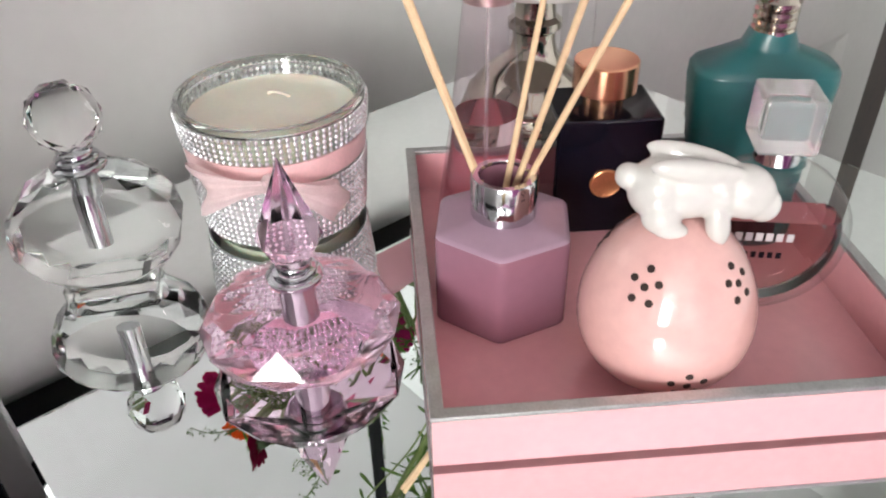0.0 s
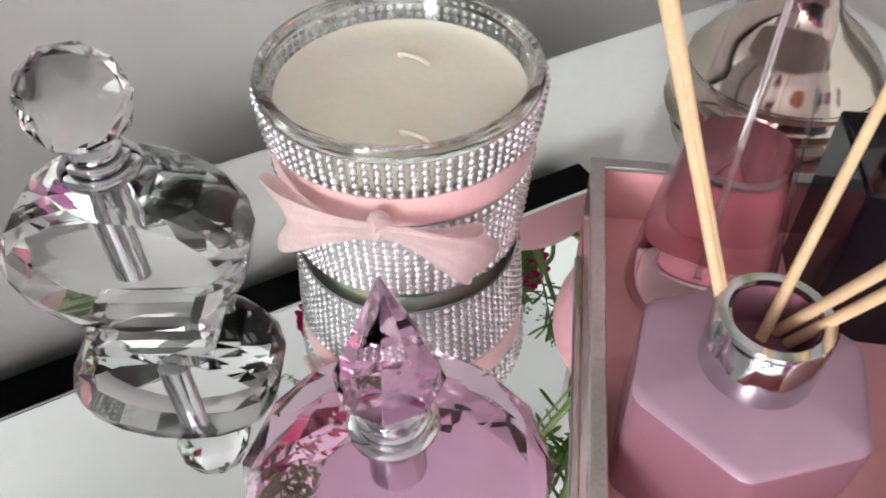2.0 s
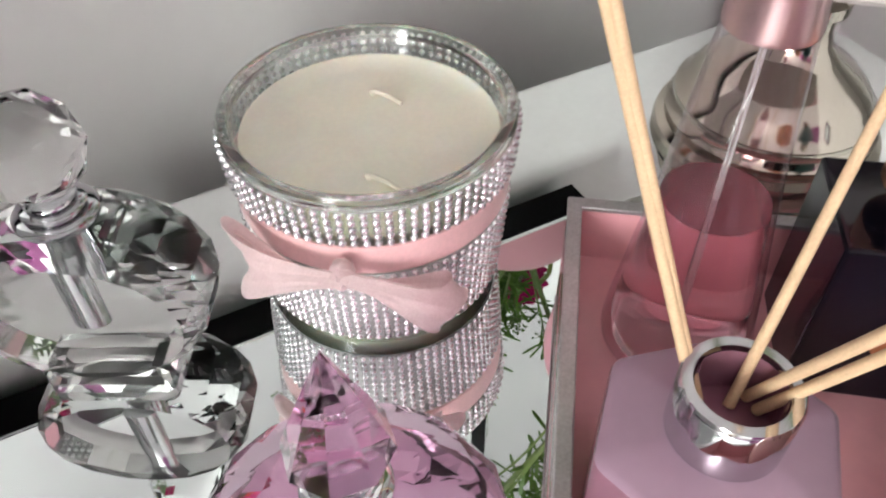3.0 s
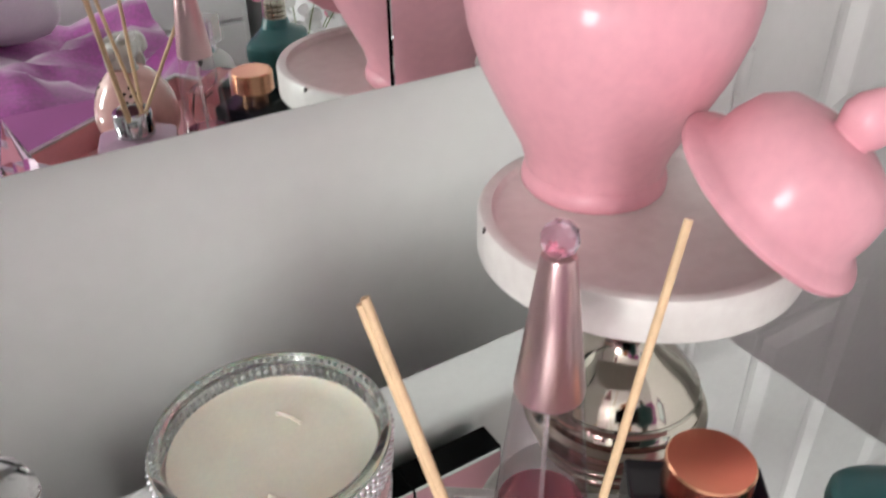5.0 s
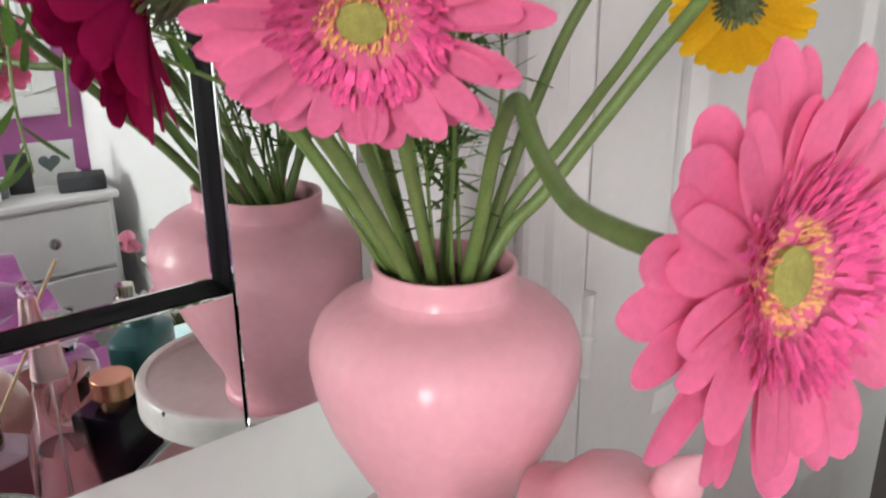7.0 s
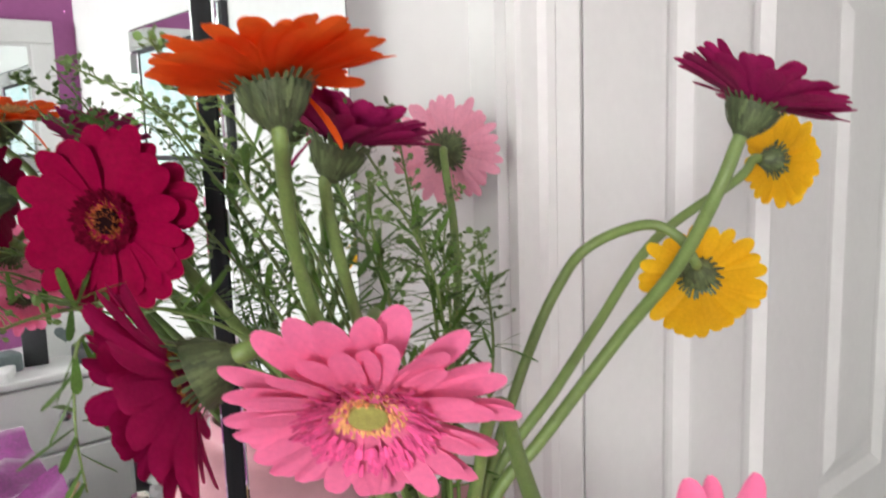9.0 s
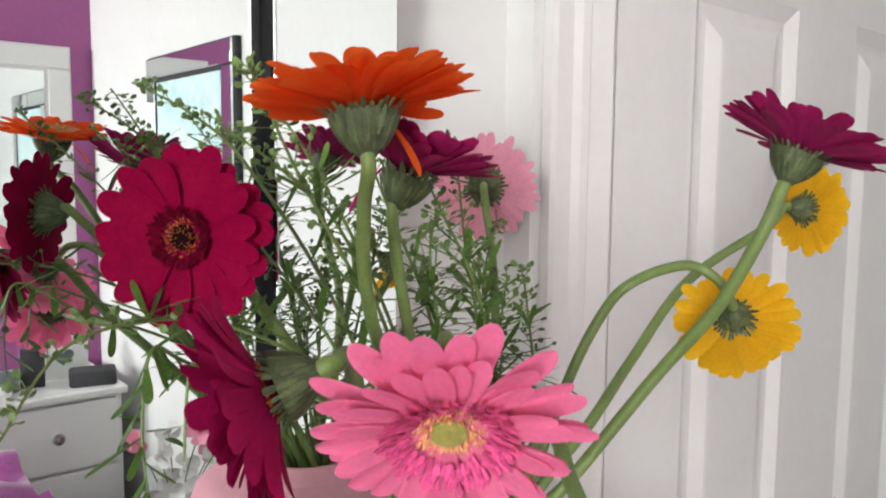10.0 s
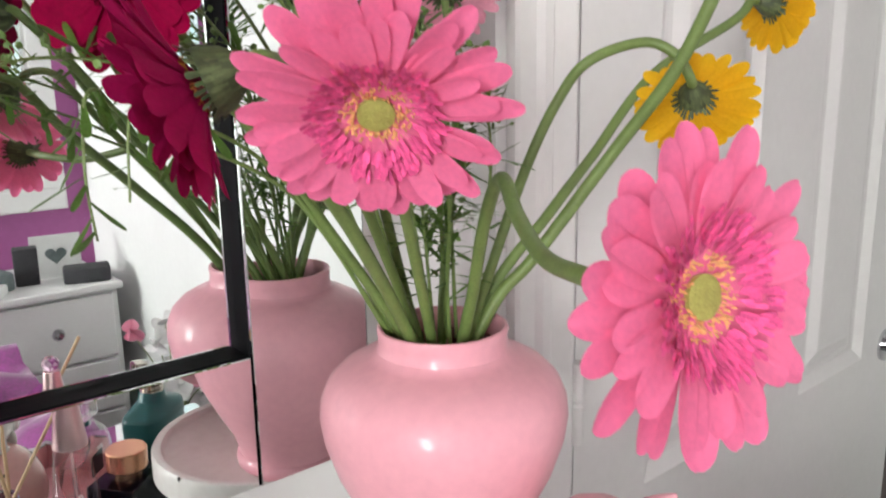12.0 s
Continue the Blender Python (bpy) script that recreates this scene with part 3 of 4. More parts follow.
def torso_perfume():
    p = thing("perfume_bottle", pose(0.372, 0.185, TF, 0, 0, -42) @ Matrix.Diagonal((0.865, 0.88, 0.98, 1)), "frosted teal torso shaped perfume bottle with silver neck", "perfume")
    prof = ((0.0, 0.031, 0.021), (0.006, 0.034, 0.023), (0.030, 0.034, 0.021), (0.050, 0.0365, 0.021), (0.072, 0.0400, 0.0225), (0.092, 0.0425, 0.023), (0.0985, 0.0422, 0.0222), (0.1015, 0.0400, 0.0205), (0.1055, 0.0300, 0.0175), (0.1105, 0.0165, 0.0140), (0.119, 0.0125, 0.0122))
    bm = bmesh.new()
    rings = []
    N = 48
    for i in range(len(prof) * 5 - 4):
        a, b = prof[min(i // 5, len(prof) - 1)], prof[min(i // 5 + 1, len(prof) - 1)]
        t = (i % 5) / 5
        z, rx, ry = (a[k] * (1 - t) + b[k] * t for k in range(3))
        ring = []
        for k in range(N):
            g = 2 * math.pi * k / N
            ca, sa = math.cos(g), math.sin(g)
            e = 0.56 + 0.34 * max(0.0, min(1.0, (z - 0.101) / 0.010))
            x, y = rx * math.copysign(abs(ca) ** e, ca), ry * math.copysign(abs(sa) ** e, sa)
            rib = 0.0013 * math.sin((z + 0.25 * abs(x)) * 2 * math.pi / 0.0085) * max(0.0, 1 - abs(z - 0.045) / 0.045)
            ring.append(bm.verts.new((x * (1 + rib / rx), y * (1 + rib / ry), z)))
        rings.append(ring)
    for a, b in zip(rings, rings[1:]):
        for k in range(N):
            bm.faces.new((a[k], a[(k + 1) % N], b[(k + 1) % N], b[k]))
    bm.faces.new(rings[0])
    bm.faces.new(rings[-1])
    part("bottle", bm, "teal", p, "frosted teal glass with fine ribs")
    prof = [(0, 0.117)]
    for k in range(4):
        z = 0.117 + 0.0045 * k
        prof += [(0.0108, z), (0.0124, z + 0.0010), (0.0124, z + 0.0032), (0.0108, z + 0.0042)]
    part("neck", lathe(prof + [(0.0095, 0.136), (0.0095, 0.147), (0, 0.148)], 40), "nickel", p, "ridged silver neck and sprayer")


torso_perfume()


def round_perfume():
    p = thing("perfume_bottle", pose(0.3155, 0.1416, TF, 0, 0, -47), "round flat clear perfume bottle with acrylic cube cap", "perfume")
    R = 0.0415
    prof = [(0, -0.013), (R * 0.72, -0.013), (R * 0.92, -0.010), (R, -0.004), (R, 0.004), (R * 0.92, 0.010), (R * 0.72, 0.013), (0, 0.013)]
    part("bottle", lathe(prof, 64), "glass", p, "clear glass disc", at=pose(0, 0, R, 90))
    # pink perfume, filled up to two thirds
    bm = lathe([(0, -0.0095), (R * 0.80, -0.0095), (R * 0.88, -0.006), (R * 0.88, 0.006), (R * 0.80, 0.0095), (0, 0.0095)], 64, m=pose(0, 0, R, 90))
    bmesh.ops.bisect_plane(bm, geom=bm.verts[:] + bm.edges[:] + bm.faces[:], plane_co=(0, 0, R + 0.012), plane_no=(0, 0, 1), clear_outer=True)
    bmesh.ops.holes_fill(bm, edges=[e for e in bm.edges if e.is_boundary])
    part("liquid", bm, "rosejuice", p, "pale rose perfume")
    part("neck", lathe(((0, 2 * R - 0.001), (0.010, 2 * R - 0.001), (0.010, 2 * R + 0.006), (0, 2 * R + 0.006)), 32), "chrome", p, "silver neck ring")
    part("cap", box(-0.0130, 0.0130, -0.0130, 0.0130, 2 * R + 0.0062, 2 * R + 0.032, 0.002, 3), "acrylic", p, "cloudy acrylic cube", smooth=False)
    for k in range(6):
        x = -0.0135 + 0.0046 * k
        part("print_bar", box(x, x + 0.0032, -0.0134, -0.0132, R + 0.004, R + 0.0083), "letters", p, "dark printed bar", smooth=False)
    for k in range(5):
        x = -0.0085 + 0.0038 * k
        part("print_bar", box(x, x + 0.0024, -0.0134, -0.0132, R - 0.0055, R - 0.0022), "navy", p, "dark printed bar", smooth=False)
    # dark rectangle just behind the rear face
    part("back_patch", box(-0.013, 0.011, 0.0131, 0.0134, R - 0.010, R + 0.011), "navy", p, "dark rectangle on the back", smooth=False)


M["rosejuice"] = mat("rose_perfume", (0.93, 0.70, 0.69), 0.0, vary=0.0, glass=1.0, ior=1.20)
round_perfume()


def egg_ornament():
    e = thing("egg_ornament", pose(0.2435, 0.1405, TF, 0, 0, -47), "pink glazed ceramic egg pomander with pierced flowers", "ornament")
    H, R = 0.084, 0.0375
    prof = [(0, 0.001), (0.014, 0.0), (0.018, 0.0006)]
    for k in range(2, 25):
        a = math.pi * k / 24
        z = H * (1 - math.cos(a)) / 2
        prof.append((R * math.sin(a) ** 0.94 * (1 + 0.16 * math.cos(a)), z) if k < 24 else (0, H))
    part("shell", lathe(prof, 64), "egg", e, "shiny pink glaze")

    def spot(az, z, r=0.0016):
        c = 1 - 2 * z / H
        a = math.acos(c)
        rad = R * math.sin(a) ** 0.94 * (1 + 0.16 * math.cos(a))
        g = radians(az)
        p = Vector((rad * math.sin(g), -rad * math.cos(g), z))
        n = Vector((p.x, p.y, (z - H * 0.42) * 0.7))
        # no opening is cut: a dark disc carries the shade inside each hole
        part("hole_shade_disc", lathe(((0, 0.0004), (r, 0.0003), (r * 1.1, -0.001)), 12), "hole", e, at=facing(p, n))

    for az0, z0 in ((-31, 0.065), (49, 0.065), (10, 0.024), (-118, 0.064), (128, 0.066)):
        spot(az0, z0)
        for k in range(5):
            spot(az0 + 11.0 * math.cos(radians(72 * k + 20)), z0 + 0.0062 * math.sin(radians(72 * k + 20)))


egg_ornament()


def blob(parts_, bm):
    """Balls (centre, radii, tilt) melted into one skin."""
    for c, r, tilt in parts_:
        bmesh.ops.create_icosphere(bm, subdivisions=3, radius=1, matrix=Matrix.LocRotScale(c, Euler([radians(a) for a in tilt]), r))
    return bm


def bunny():
    bm = blob((((0.0, 0, 0.0180), (0.0215, 0.0135, 0.0145), (0, -4, 0)), ((-0.011, 0, 0.0170), (0.0150, 0.0145, 0.0155), (0, 0, 0)),
               ((0.014, 0, 0.0190), (0.0130, 0.0120, 0.0130), (0, 0, 0)),
               ((0.0265, 0, 0.0185), (0.0140, 0.0118, 0.0130), (0, 28, 0)), ((0.0345, 0, 0.0130), (0.0090, 0.0088, 0.0088), (0, 25, 0)),
               ((-0.0255, 0, 0.0225), (0.0065, 0.0062, 0.0065), (0, 0, 0)),
               ((0.0050, -0.0058, 0.0300), (0.0235, 0.0052, 0.0060), (0, 7, 8)), ((0.0030, 0.0058, 0.0310), (0.0225, 0.0052, 0.0062), (0, 9, -6)),
               ((0.0160, -0.0080, 0.0050), (0.0058, 0.0055, 0.0120), (0, -12, 0)), ((0.0160, 0.0080, 0.0050), (0.0058, 0.0055, 0.0120), (0, -12, 0)),
               ((-0.0095, -0.0095, 0.0085), (0.0095, 0.0062, 0.0100), (0, 0, 0)), ((-0.0095, 0.0095, 0.0085), (0.0095, 0.0062, 0.0100), (0, 0, 0)),
               ((-0.0045, -0.0105, 0.0015), (0.0082, 0.0050, 0.0045), (0, 0, 0)), ((-0.0045, 0.0105, 0.0015), (0.0082, 0.0050, 0.0045), (0, 0, 0))), bmesh.new())
    ob = part("rabbit_figurine", bm, "white", at=pose(0.2425, 0.1412, TF + 0.0805, 0, 0, -50) @ Matrix.Scale(0.86, 4))
    rm = ob.modifiers.new("skin", "REMESH")
    rm.mode, rm.voxel_size, rm.use_smooth_shade = "VOXEL", 0.0009, True
    sm = ob.modifiers.new("soften", "SMOOTH")
    sm.iterations, sm.factor = 8, 0.6
    tagged(ob, "white glazed ceramic rabbit standing on the pink egg", "figurine")


bunny()


# ---- crystal bottles and candle on the table top ----
def gem_disc(rx, rz, depth, n):
    """An upright cut disc: facets round the rim, flat front and back faces."""
    bm = bmesh.new()
    rows = ((0.86, -0.5), (0.945, -0.41), (1.0, -0.24), (1.0, 0.24), (0.945, 0.41), (0.86, 0.5))
    rings = []
    for i, (f, y) in enumerate(rows):
        off = 0.5 if i in (1, 4) else 0.0
        ring = []
        for k in range(n):
            g = 2 * math.pi * (k + off) / n
            z = rz * f * math.sin(g)
            ring.append(bm.verts.new((rx * f * math.cos(g), y * depth, max(z, -rz * 0.93))))
        rings.append(ring)
    for i, (a, b) in enumerate(zip(rings, rings[1:])):
        for k in range(n):
            j = (k + 1) % n
            if i == 2:
                bm.faces.new((a[k], a[j], b[j], b[k]))
            elif i in (0, 3):
                bm.faces.new((a[k], a[j], b[k]))
                bm.faces.new((a[j], b[j], b[k]))
            else:
                bm.faces.new((a[k], b[j], b[k]))
                bm.faces.new((a[k], a[j], b[j]))
    bm.faces.new(rings[0])
    bm.faces.new(rings[-1])
    return bm


def chrome_collar(z, r):
    return lathe(((0, z), (r * 0.94, z), (r, z + 0.0010), (r, z + 0.0026), (r * 0.90, z + 0.0036), (r * 0.66, z + 0.0037), (r * 0.60, z + 0.0046), (r * 0.78, z + 0.0054), (r * 0.80, z + 0.0062), (r * 0.74, z + 0.0069), (r * 0.52, z + 0.0071), (r * 0.48, z + 0.0082), (r * 0.64, z + 0.0089), (r * 0.64, z + 0.0098), (0, z + 0.0098)), 48)


def crystal_bottle():
    p = thing("crystal_scent_bottle", pose(0.0835, 0.377, 0, 0, 0, -28), "clear cut crystal scent bottle with ball stopper", "scent bottle")
    rz = 0.0325
    part("body", gem_disc(0.0425, rz, 0.040, 16), "crystal", p, "clear faceted crystal", smooth=False, at=pose(0, 0, 0.0065 + rz * 0.95))
    part("foot", box(-0.023, 0.023, -0.018, 0.018, 0.0003, 0.0098, 0.002, 1), "crystal", p, smooth=False)
    part("vial", lathe(((0, 0.028), (0.0065, 0.028), (0.0065, 0.0698), (0, 0.0698)), 24), "chrome", p, "silvery inner tube")
    part("collar", chrome_collar(0.0702, 0.0135), "chrome", p, "chrome collar")
    bm = bmesh.new()
    bmesh.ops.create_icosphere(bm, subdivisions=2, radius=0.0176, matrix=Matrix.Translation((0, 0, 0.0975)))
    part("stopper", bm, "crystal", p, "faceted crystal ball", smooth=False)


crystal_bottle()


def pink_bottle():
    p = thing("crystal_scent_bottle", pose(0.1315, 0.2615, 0, 0, 0, -30), "pink cut crystal scent bottle with pointed stopper", "scent bottle")
    bm = bmesh.new()
    n = 12
    rows = ((0.024, 0.0004), (0.0440, 0.011), (0.0475, 0.019), (0.0395, 0.031), (0.0135, 0.0430))
    rings = [[bm.verts.new((r * math.cos(2 * math.pi * (k + 0.5 * (i % 2)) / n), 0.92 * r * math.sin(2 * math.pi * (k + 0.5 * (i % 2)) / n), z)) for k in range(n)] for i, (r, z) in enumerate(rows)]
    for i, (a, b) in enumerate(zip(rings, rings[1:])):
        for k in range(n):
            j = (k + 1) % n
            if i % 2 == 0:
                bm.faces.new((a[k], a[j], b[k]))
                bm.faces.new((a[j], b[j], b[k]))
            else:
                bm.faces.new((a[k], b[j], b[k]))
                bm.faces.new((a[k], a[j], b[j]))
    bm.faces.new(rings[0])
    bm.faces.new(rings[-1])
    part("body", bm, "pinkcrystal", p, "pink faceted crystal", smooth=False)
    part("vial", lathe(((0, 0.018), (0.0078, 0.018), (0.0078, 0.0427), (0, 0.0427)), 24), "chrome", p, "silvery inner tube")
    part("collar", chrome_collar(0.0432, 0.0130), "chrome", p, "chrome collar")
    part("stopper", lathe(((0, 0.0532), (0.0080, 0.0532), (0.0115, 0.0585), (0.0150, 0.0660), (0.0118, 0.0745), (0, 0.1055)), 8), "mauvecrystal", p, "pointed mauve crystal stopper", smooth=False)


pink_bottle()


def candle():
    c = thing("candle_jar", pose(0.1905, 0.3745, 0), "cream candle in a glass jar wrapped in rhinestone bands", "candle")
    R0, R1, H = 0.0465, 0.0530, 0.0790
    rad = lambda z: R0 + (R1 - R0) * z / H
    part("jar", lathe(((0, 0.0004), (R0 - 0.001, 0.0004), (R0, 0.002), (R1, H - 0.0015), (R1 - 0.0012, H), (R1 - 0.0042, H), (R1 - 0.0052, H - 0.0015), (rad(0.002) - 0.004, 0.0016), (0, 0.0016)), 72), "frost", c, "thick greyish glass")
    part("rim", lathe(((R1 - 0.0046, H - 0.0040), (R1 - 0.0002, H - 0.0040), (R1 + 0.0002, H - 0.0010), (R1 - 0.0008, H + 0.0006), (R1 - 0.0022, H + 0.0010), (R1 - 0.0038, H + 0.0006), (R1 - 0.0048, H - 0.0012), (R1 - 0.0046, H - 0.0040)), 72), "crystal", c, "rounded clear glass rim")
    rw = rad(0.068) - 0.0051
    bm = lathe(((0, 0.0019), (rad(0.002) - 0.0043, 0.0019), (rw, 0.0690), (rw - 0.0012, 0.0681), (0.036, 0.0676), (0, 0.0674)), 56)
    part("wax", bm, "wax", c, "smooth cream wax")
    for x, y in ((0.010, 0.018), (-0.011, -0.026)):
        part("wick", tube(spline(((x, y, 0.0672), (x - 0.001, y + 0.001, 0.0690), (x + 0.003, y - 0.005, 0.0694), (x + 0.006, y - 0.011, 0.0683)), 4), 0.0009, 0.0008, 8), "wick", c)

    def band(name, z0, z1, out, material, label):
        part(name, lathe(((rad(z0) + 0.0003, z0), (rad(z0) + out, z0 + 0.0002), (rad(z1) + out, z1 - 0.0002), (rad(z1) + 0.0003, z1), (rad(z0) + 0.0003, z0)), 72), material, c, label)

    band("ribbon", 0.0455, 0.0592, 0.0009, "satin", "pink satin ribbon")
    band("band_backing", 0.0055, 0.0445, 0.0006, "gemband", "silver rhinestone backing")
    unit = bmesh.new()
    lathe(((0.00150, 0.0), (0.00138, 0.0006), (0.00098, 0.0011), (0.00045, 0.0014), (0.0, 0.00145)), 8, bm=unit)
    vs = [v.co.copy() for v in unit.verts]
    unit.verts.index_update()
    fs = [[v.index for v in f.verts] for f in unit.faces]
    unit.free()
    for z0, z1 in ((0.0595, 0.0760), (0.0055, 0.0445)):
        verts, faces = [], []
        rows = round((z1 - z0) / 0.0034)
        for i in range(rows):
            z = z0 + (i + 0.5) * (z1 - z0) / rows
            n = 84
            for k in range(n):
                g = 2 * math.pi * k / n + random.uniform(-0.003, 0.003)
                m = facing(((rad(z) + 0.0006) * math.cos(g), (rad(z) + 0.0006) * math.sin(g), z), (math.cos(g), math.sin(g), random.uniform(-0.04, 0.04)), 22)
                b = len(verts)
                verts += [m @ v for v in vs]
                faces += [[b + q for q in f] for f in fs]
        me = bpy.data.meshes.new("rhinestone_band")
        me.from_pydata(verts, [], faces)
        me.shade_smooth()
        me.materials.append(M["gem"])
        ob = new("rhinestone_band", me)
        ob.parent = c
        tagged(ob, "rows of tiny clear rhinestones", kind="stuff")
    # bow, tied at the front
    g = radians(236)
    right, up = Vector((-math.sin(g), math.cos(g), 0)), Vector((0, 0, 1))
    out = Vector((math.cos(g), math.sin(g), 0))
    o = Vector(((rad(0.063) + 0.0035) * math.cos(g), (rad(0.063) + 0.0035) * math.sin(g), 0.0530))

    def loop(s, length, droop, wide):
        bm = bmesh.new()
        N, W = 26, 14
        grid = []
        for i in range(N + 1):
            t = i / N
            row = []
            for j in range(W + 1):
                w = j / W - 0.5
                along = length * math.sin(math.pi * min(t, 1)) ** 0.8 * (1 + 0.10 * math.sin(5.0 * w + s))
                go = math.sin(math.pi * t)
                lift = 0.0050 * math.sin(2 * math.pi * t) * go
                spread = wide * (0.14 + 0.86 * go ** 1.4)
                pleat = 0.0013 * math.sin(34 * w + 2.0 * s) * (1 - 0.55 * go) + 0.0011 * math.sin(11 * w + 7 * t + s) * go
                ruffle = 0.0016 * math.sin(9 * w + 2 * s) * go ** 3
                row.append(bm.verts.new(o + right * s * (along + ruffle) + up * (w * spread - droop * go ** 1.2 + 0.0012 * math.sin(5 * t + 3 * w)) + out * (0.0055 + lift + pleat - along * along * 8.5 - 0.22 * (w * spread - droop * go))))
            grid.append(row)
        for i in range(N):
            for j in range(W):
                bm.faces.new((grid[i][j], grid[i + 1][j], grid[i + 1][j + 1], grid[i][j + 1]))
        return bm

    bm = bmesh.new()
    bmesh.ops.create_icosphere(bm, subdivisions=3, radius=1, matrix=Matrix.Translation(o + out * 0.003) @ Matrix.Diagonal((0.0044, 0.0044, 0.0056, 1)))
    for v in bm.verts:
        v.co += out * 0.0009 * math.sin(v.co.z * 2600 + v.co.x * 900)
    bow = part("bow", bm, "organza", c, "pink organza bow tied at the front")
    part("bow_loop", loop(-1, 0.038, 0.005, 0.029), "organza", bow, "crinkled pink organza loop")
    part("bow_loop", loop(1, 0.036, 0.016, 0.023), "organza", bow, "crinkled pink organza loop")


candle()


# ---- cake stand, vase, lid ----
STAND = (0.392, 0.364)


def cake_stand():
    s = thing("cake_stand", pose(*STAND, 0), "white marble cake stand on a polished nickel foot", "cake stand")
    prof = ((0, 0), (.052, 0), (.054, .003), (.053, .006), (.049, .008), (.0485, .012), (.0495, .0135), (.046, .017), (.0455, .021), (.0465, .0225), (.042, .027), (.040, .031), (.032, .039), (.022, .046), (.0165, .052), (.0145, .060), (.0150, .066), (.0185, .069), (.0185, .074), (.0145, .077), (.0130, .090), (.016, .098), (.022, .104), (.022, .110), (0, .110))
    part("foot", lathe(prof, 64), "nickel", s, "stepped polished nickel foot")
    R = 0.0825
    prof = ((0, 0.1102), (R - 0.003, 0.1102), (R, 0.113), (R, 0.1315), (R - 0.0015, 0.1340), (R - 0.004, 0.1346), (R - 0.0075, 0.1338), (R - 0.0085, 0.1305), (R - 0.010, 0.1295), (0, 0.1295))
    part("plate", lathe(prof, 96), "marble", s, "honed white marble plate with raised rim")
    bm = bmesh.new()
    bmesh.ops.create_icosphere(bm, subdivisions=2, radius=1, matrix=pose((R - 0.0006) * math.cos(2.82), (R - 0.0006) * math.sin(2.82), 0.1325, 0, 0, 162) @ Matrix.Diagonal((0.0009, 0.0016, 0.0022, 1)))
    for v in bm.verts:
        v.co += 0.0004 * noise.noise_vector(v.co * 700)
    part("rim_chip", bm, "chip", s, "dark chip in the marble rim")


cake_stand()
VASE = (0.3965, 0.4050, 0.1295)


def vase():
    v = thing("flower_vase", pose(*VASE), "glossy pink ceramic ginger jar vase on the marble stand", "vase")
    part("foot", lathe(((0, 0.0002), (0.0375, 0.0002), (0.0390, 0.0021), (0.0394, 0.0060), (0.0386, 0.0092), (0.0370, 0.0110), (0, 0.0110)), 96), "vase", v)
    outer = ((0.0370, 0.0112), (0.0372, 0.0140), (0.0405, 0.0250), (0.0521, 0.0468), (0.0627, 0.0686), (0.0690, 0.0880), (0.0709, 0.1010), (0.0700, 0.1110), (0.0660, 0.1205), (0.0590, 0.1275), (0.0505, 0.1322), (0.0432, 0.1349), (0.0392, 0.1368), (0.0378, 0.1388))
    part("body", lathe(outer + tuple((max(r - 0.0042, 0.0), z - 0.0004) for r, z in reversed(outer)), 96), "vase", v)
    part("neck", lathe(((0.0377, 0.1389), (0.0367, 0.1420), (0.0365, 0.1465), (0.0371, 0.1500), (0.0366, 0.1517), (0.0352, 0.1521), (0.0340, 0.1509), (0.0335, 0.1450), (0.0336, 0.1389)), 96), "vase", v)


vase()


def vase_lid():
    m = facing((0.4055, 0.3045, 0.1595), (0.33, -0.42, 0.73), 10)
    d = thing("vase_lid", m, "glossy pink ceramic jar lid leaning against the vase", "lid")
    part("dome", lathe(((0.0475, 0.0), (0.0500, 0.0012), (0.0505, 0.004), (0.0490, 0.0062), (0.0440, 0.0080), (0.0405, 0.0120), (0.0398, 0.021), (0.0372, 0.031), (0.0300, 0.0395), (0.0180, 0.0440), (0.0, 0.0455), (0.0, 0.040), (0.015, 0.0385), (0.030, 0.028), (0.033, 0.012), (0.040, 0.004), (0.0475, 0.0)), 72), "vase", d)
    bm = lathe(((0, 0.0430), (0.0100, 0.0436), (0.0092, 0.0455), (0.0112, 0.0490), (0.0124, 0.0535), (0.0110, 0.0590), (0.0072, 0.0645), (0.0030, 0.0692), (0.0008, 0.0712), (0, 0.0716)), 40)
    for v in bm.verts:
        # pressed a little flat, with a soft crease up its front
        v.co.x *= 0.86
        v.co.y += 0.12 * max(0.0, v.co.z - 0.050)
    part("finial", bm, "vase", d)


vase_lid()

# ---- the bunch of flowers ----
RIM = Vector((VASE[0], VASE[1], 0.280))


PETAL_T = (0.0, 0.15, 0.34, 0.54, 0.72, 0.84, 0.92, 0.968, 0.994)


def petal(bm, m, length, wide, curl, cup, lift, w=6, ts=PETAL_T):
    """One long round-ended petal from the origin along x, its tip curling up by curl."""
    grid = []
    for t in ts:
        g = min(1.0, t / 0.66)
        half = wide * 0.5 * (0.46 + 0.54 * g * g * (3 - 2 * g)) * (1.0 if t < 0.76 else math.sqrt(max(0.02, 1 - ((t - 0.76) / 0.24) ** 2)))
        grid.append([bm.verts.new(m @ Vector((length * t, half * s, lift * t + curl * t * t + cup * (s * s) * half + 0.00052 * math.cos(3 * math.pi * s) * g * min(1.0, 5 * (1 - t)) * (length / 0.04)))) for s in [2 * j / w - 1 for j in range(w + 1)]])
    for a, b in zip(grid, grid[1:]):
        for j in range(w):
            bm.faces.new((a[j], b[j], b[j + 1], a[j + 1]))


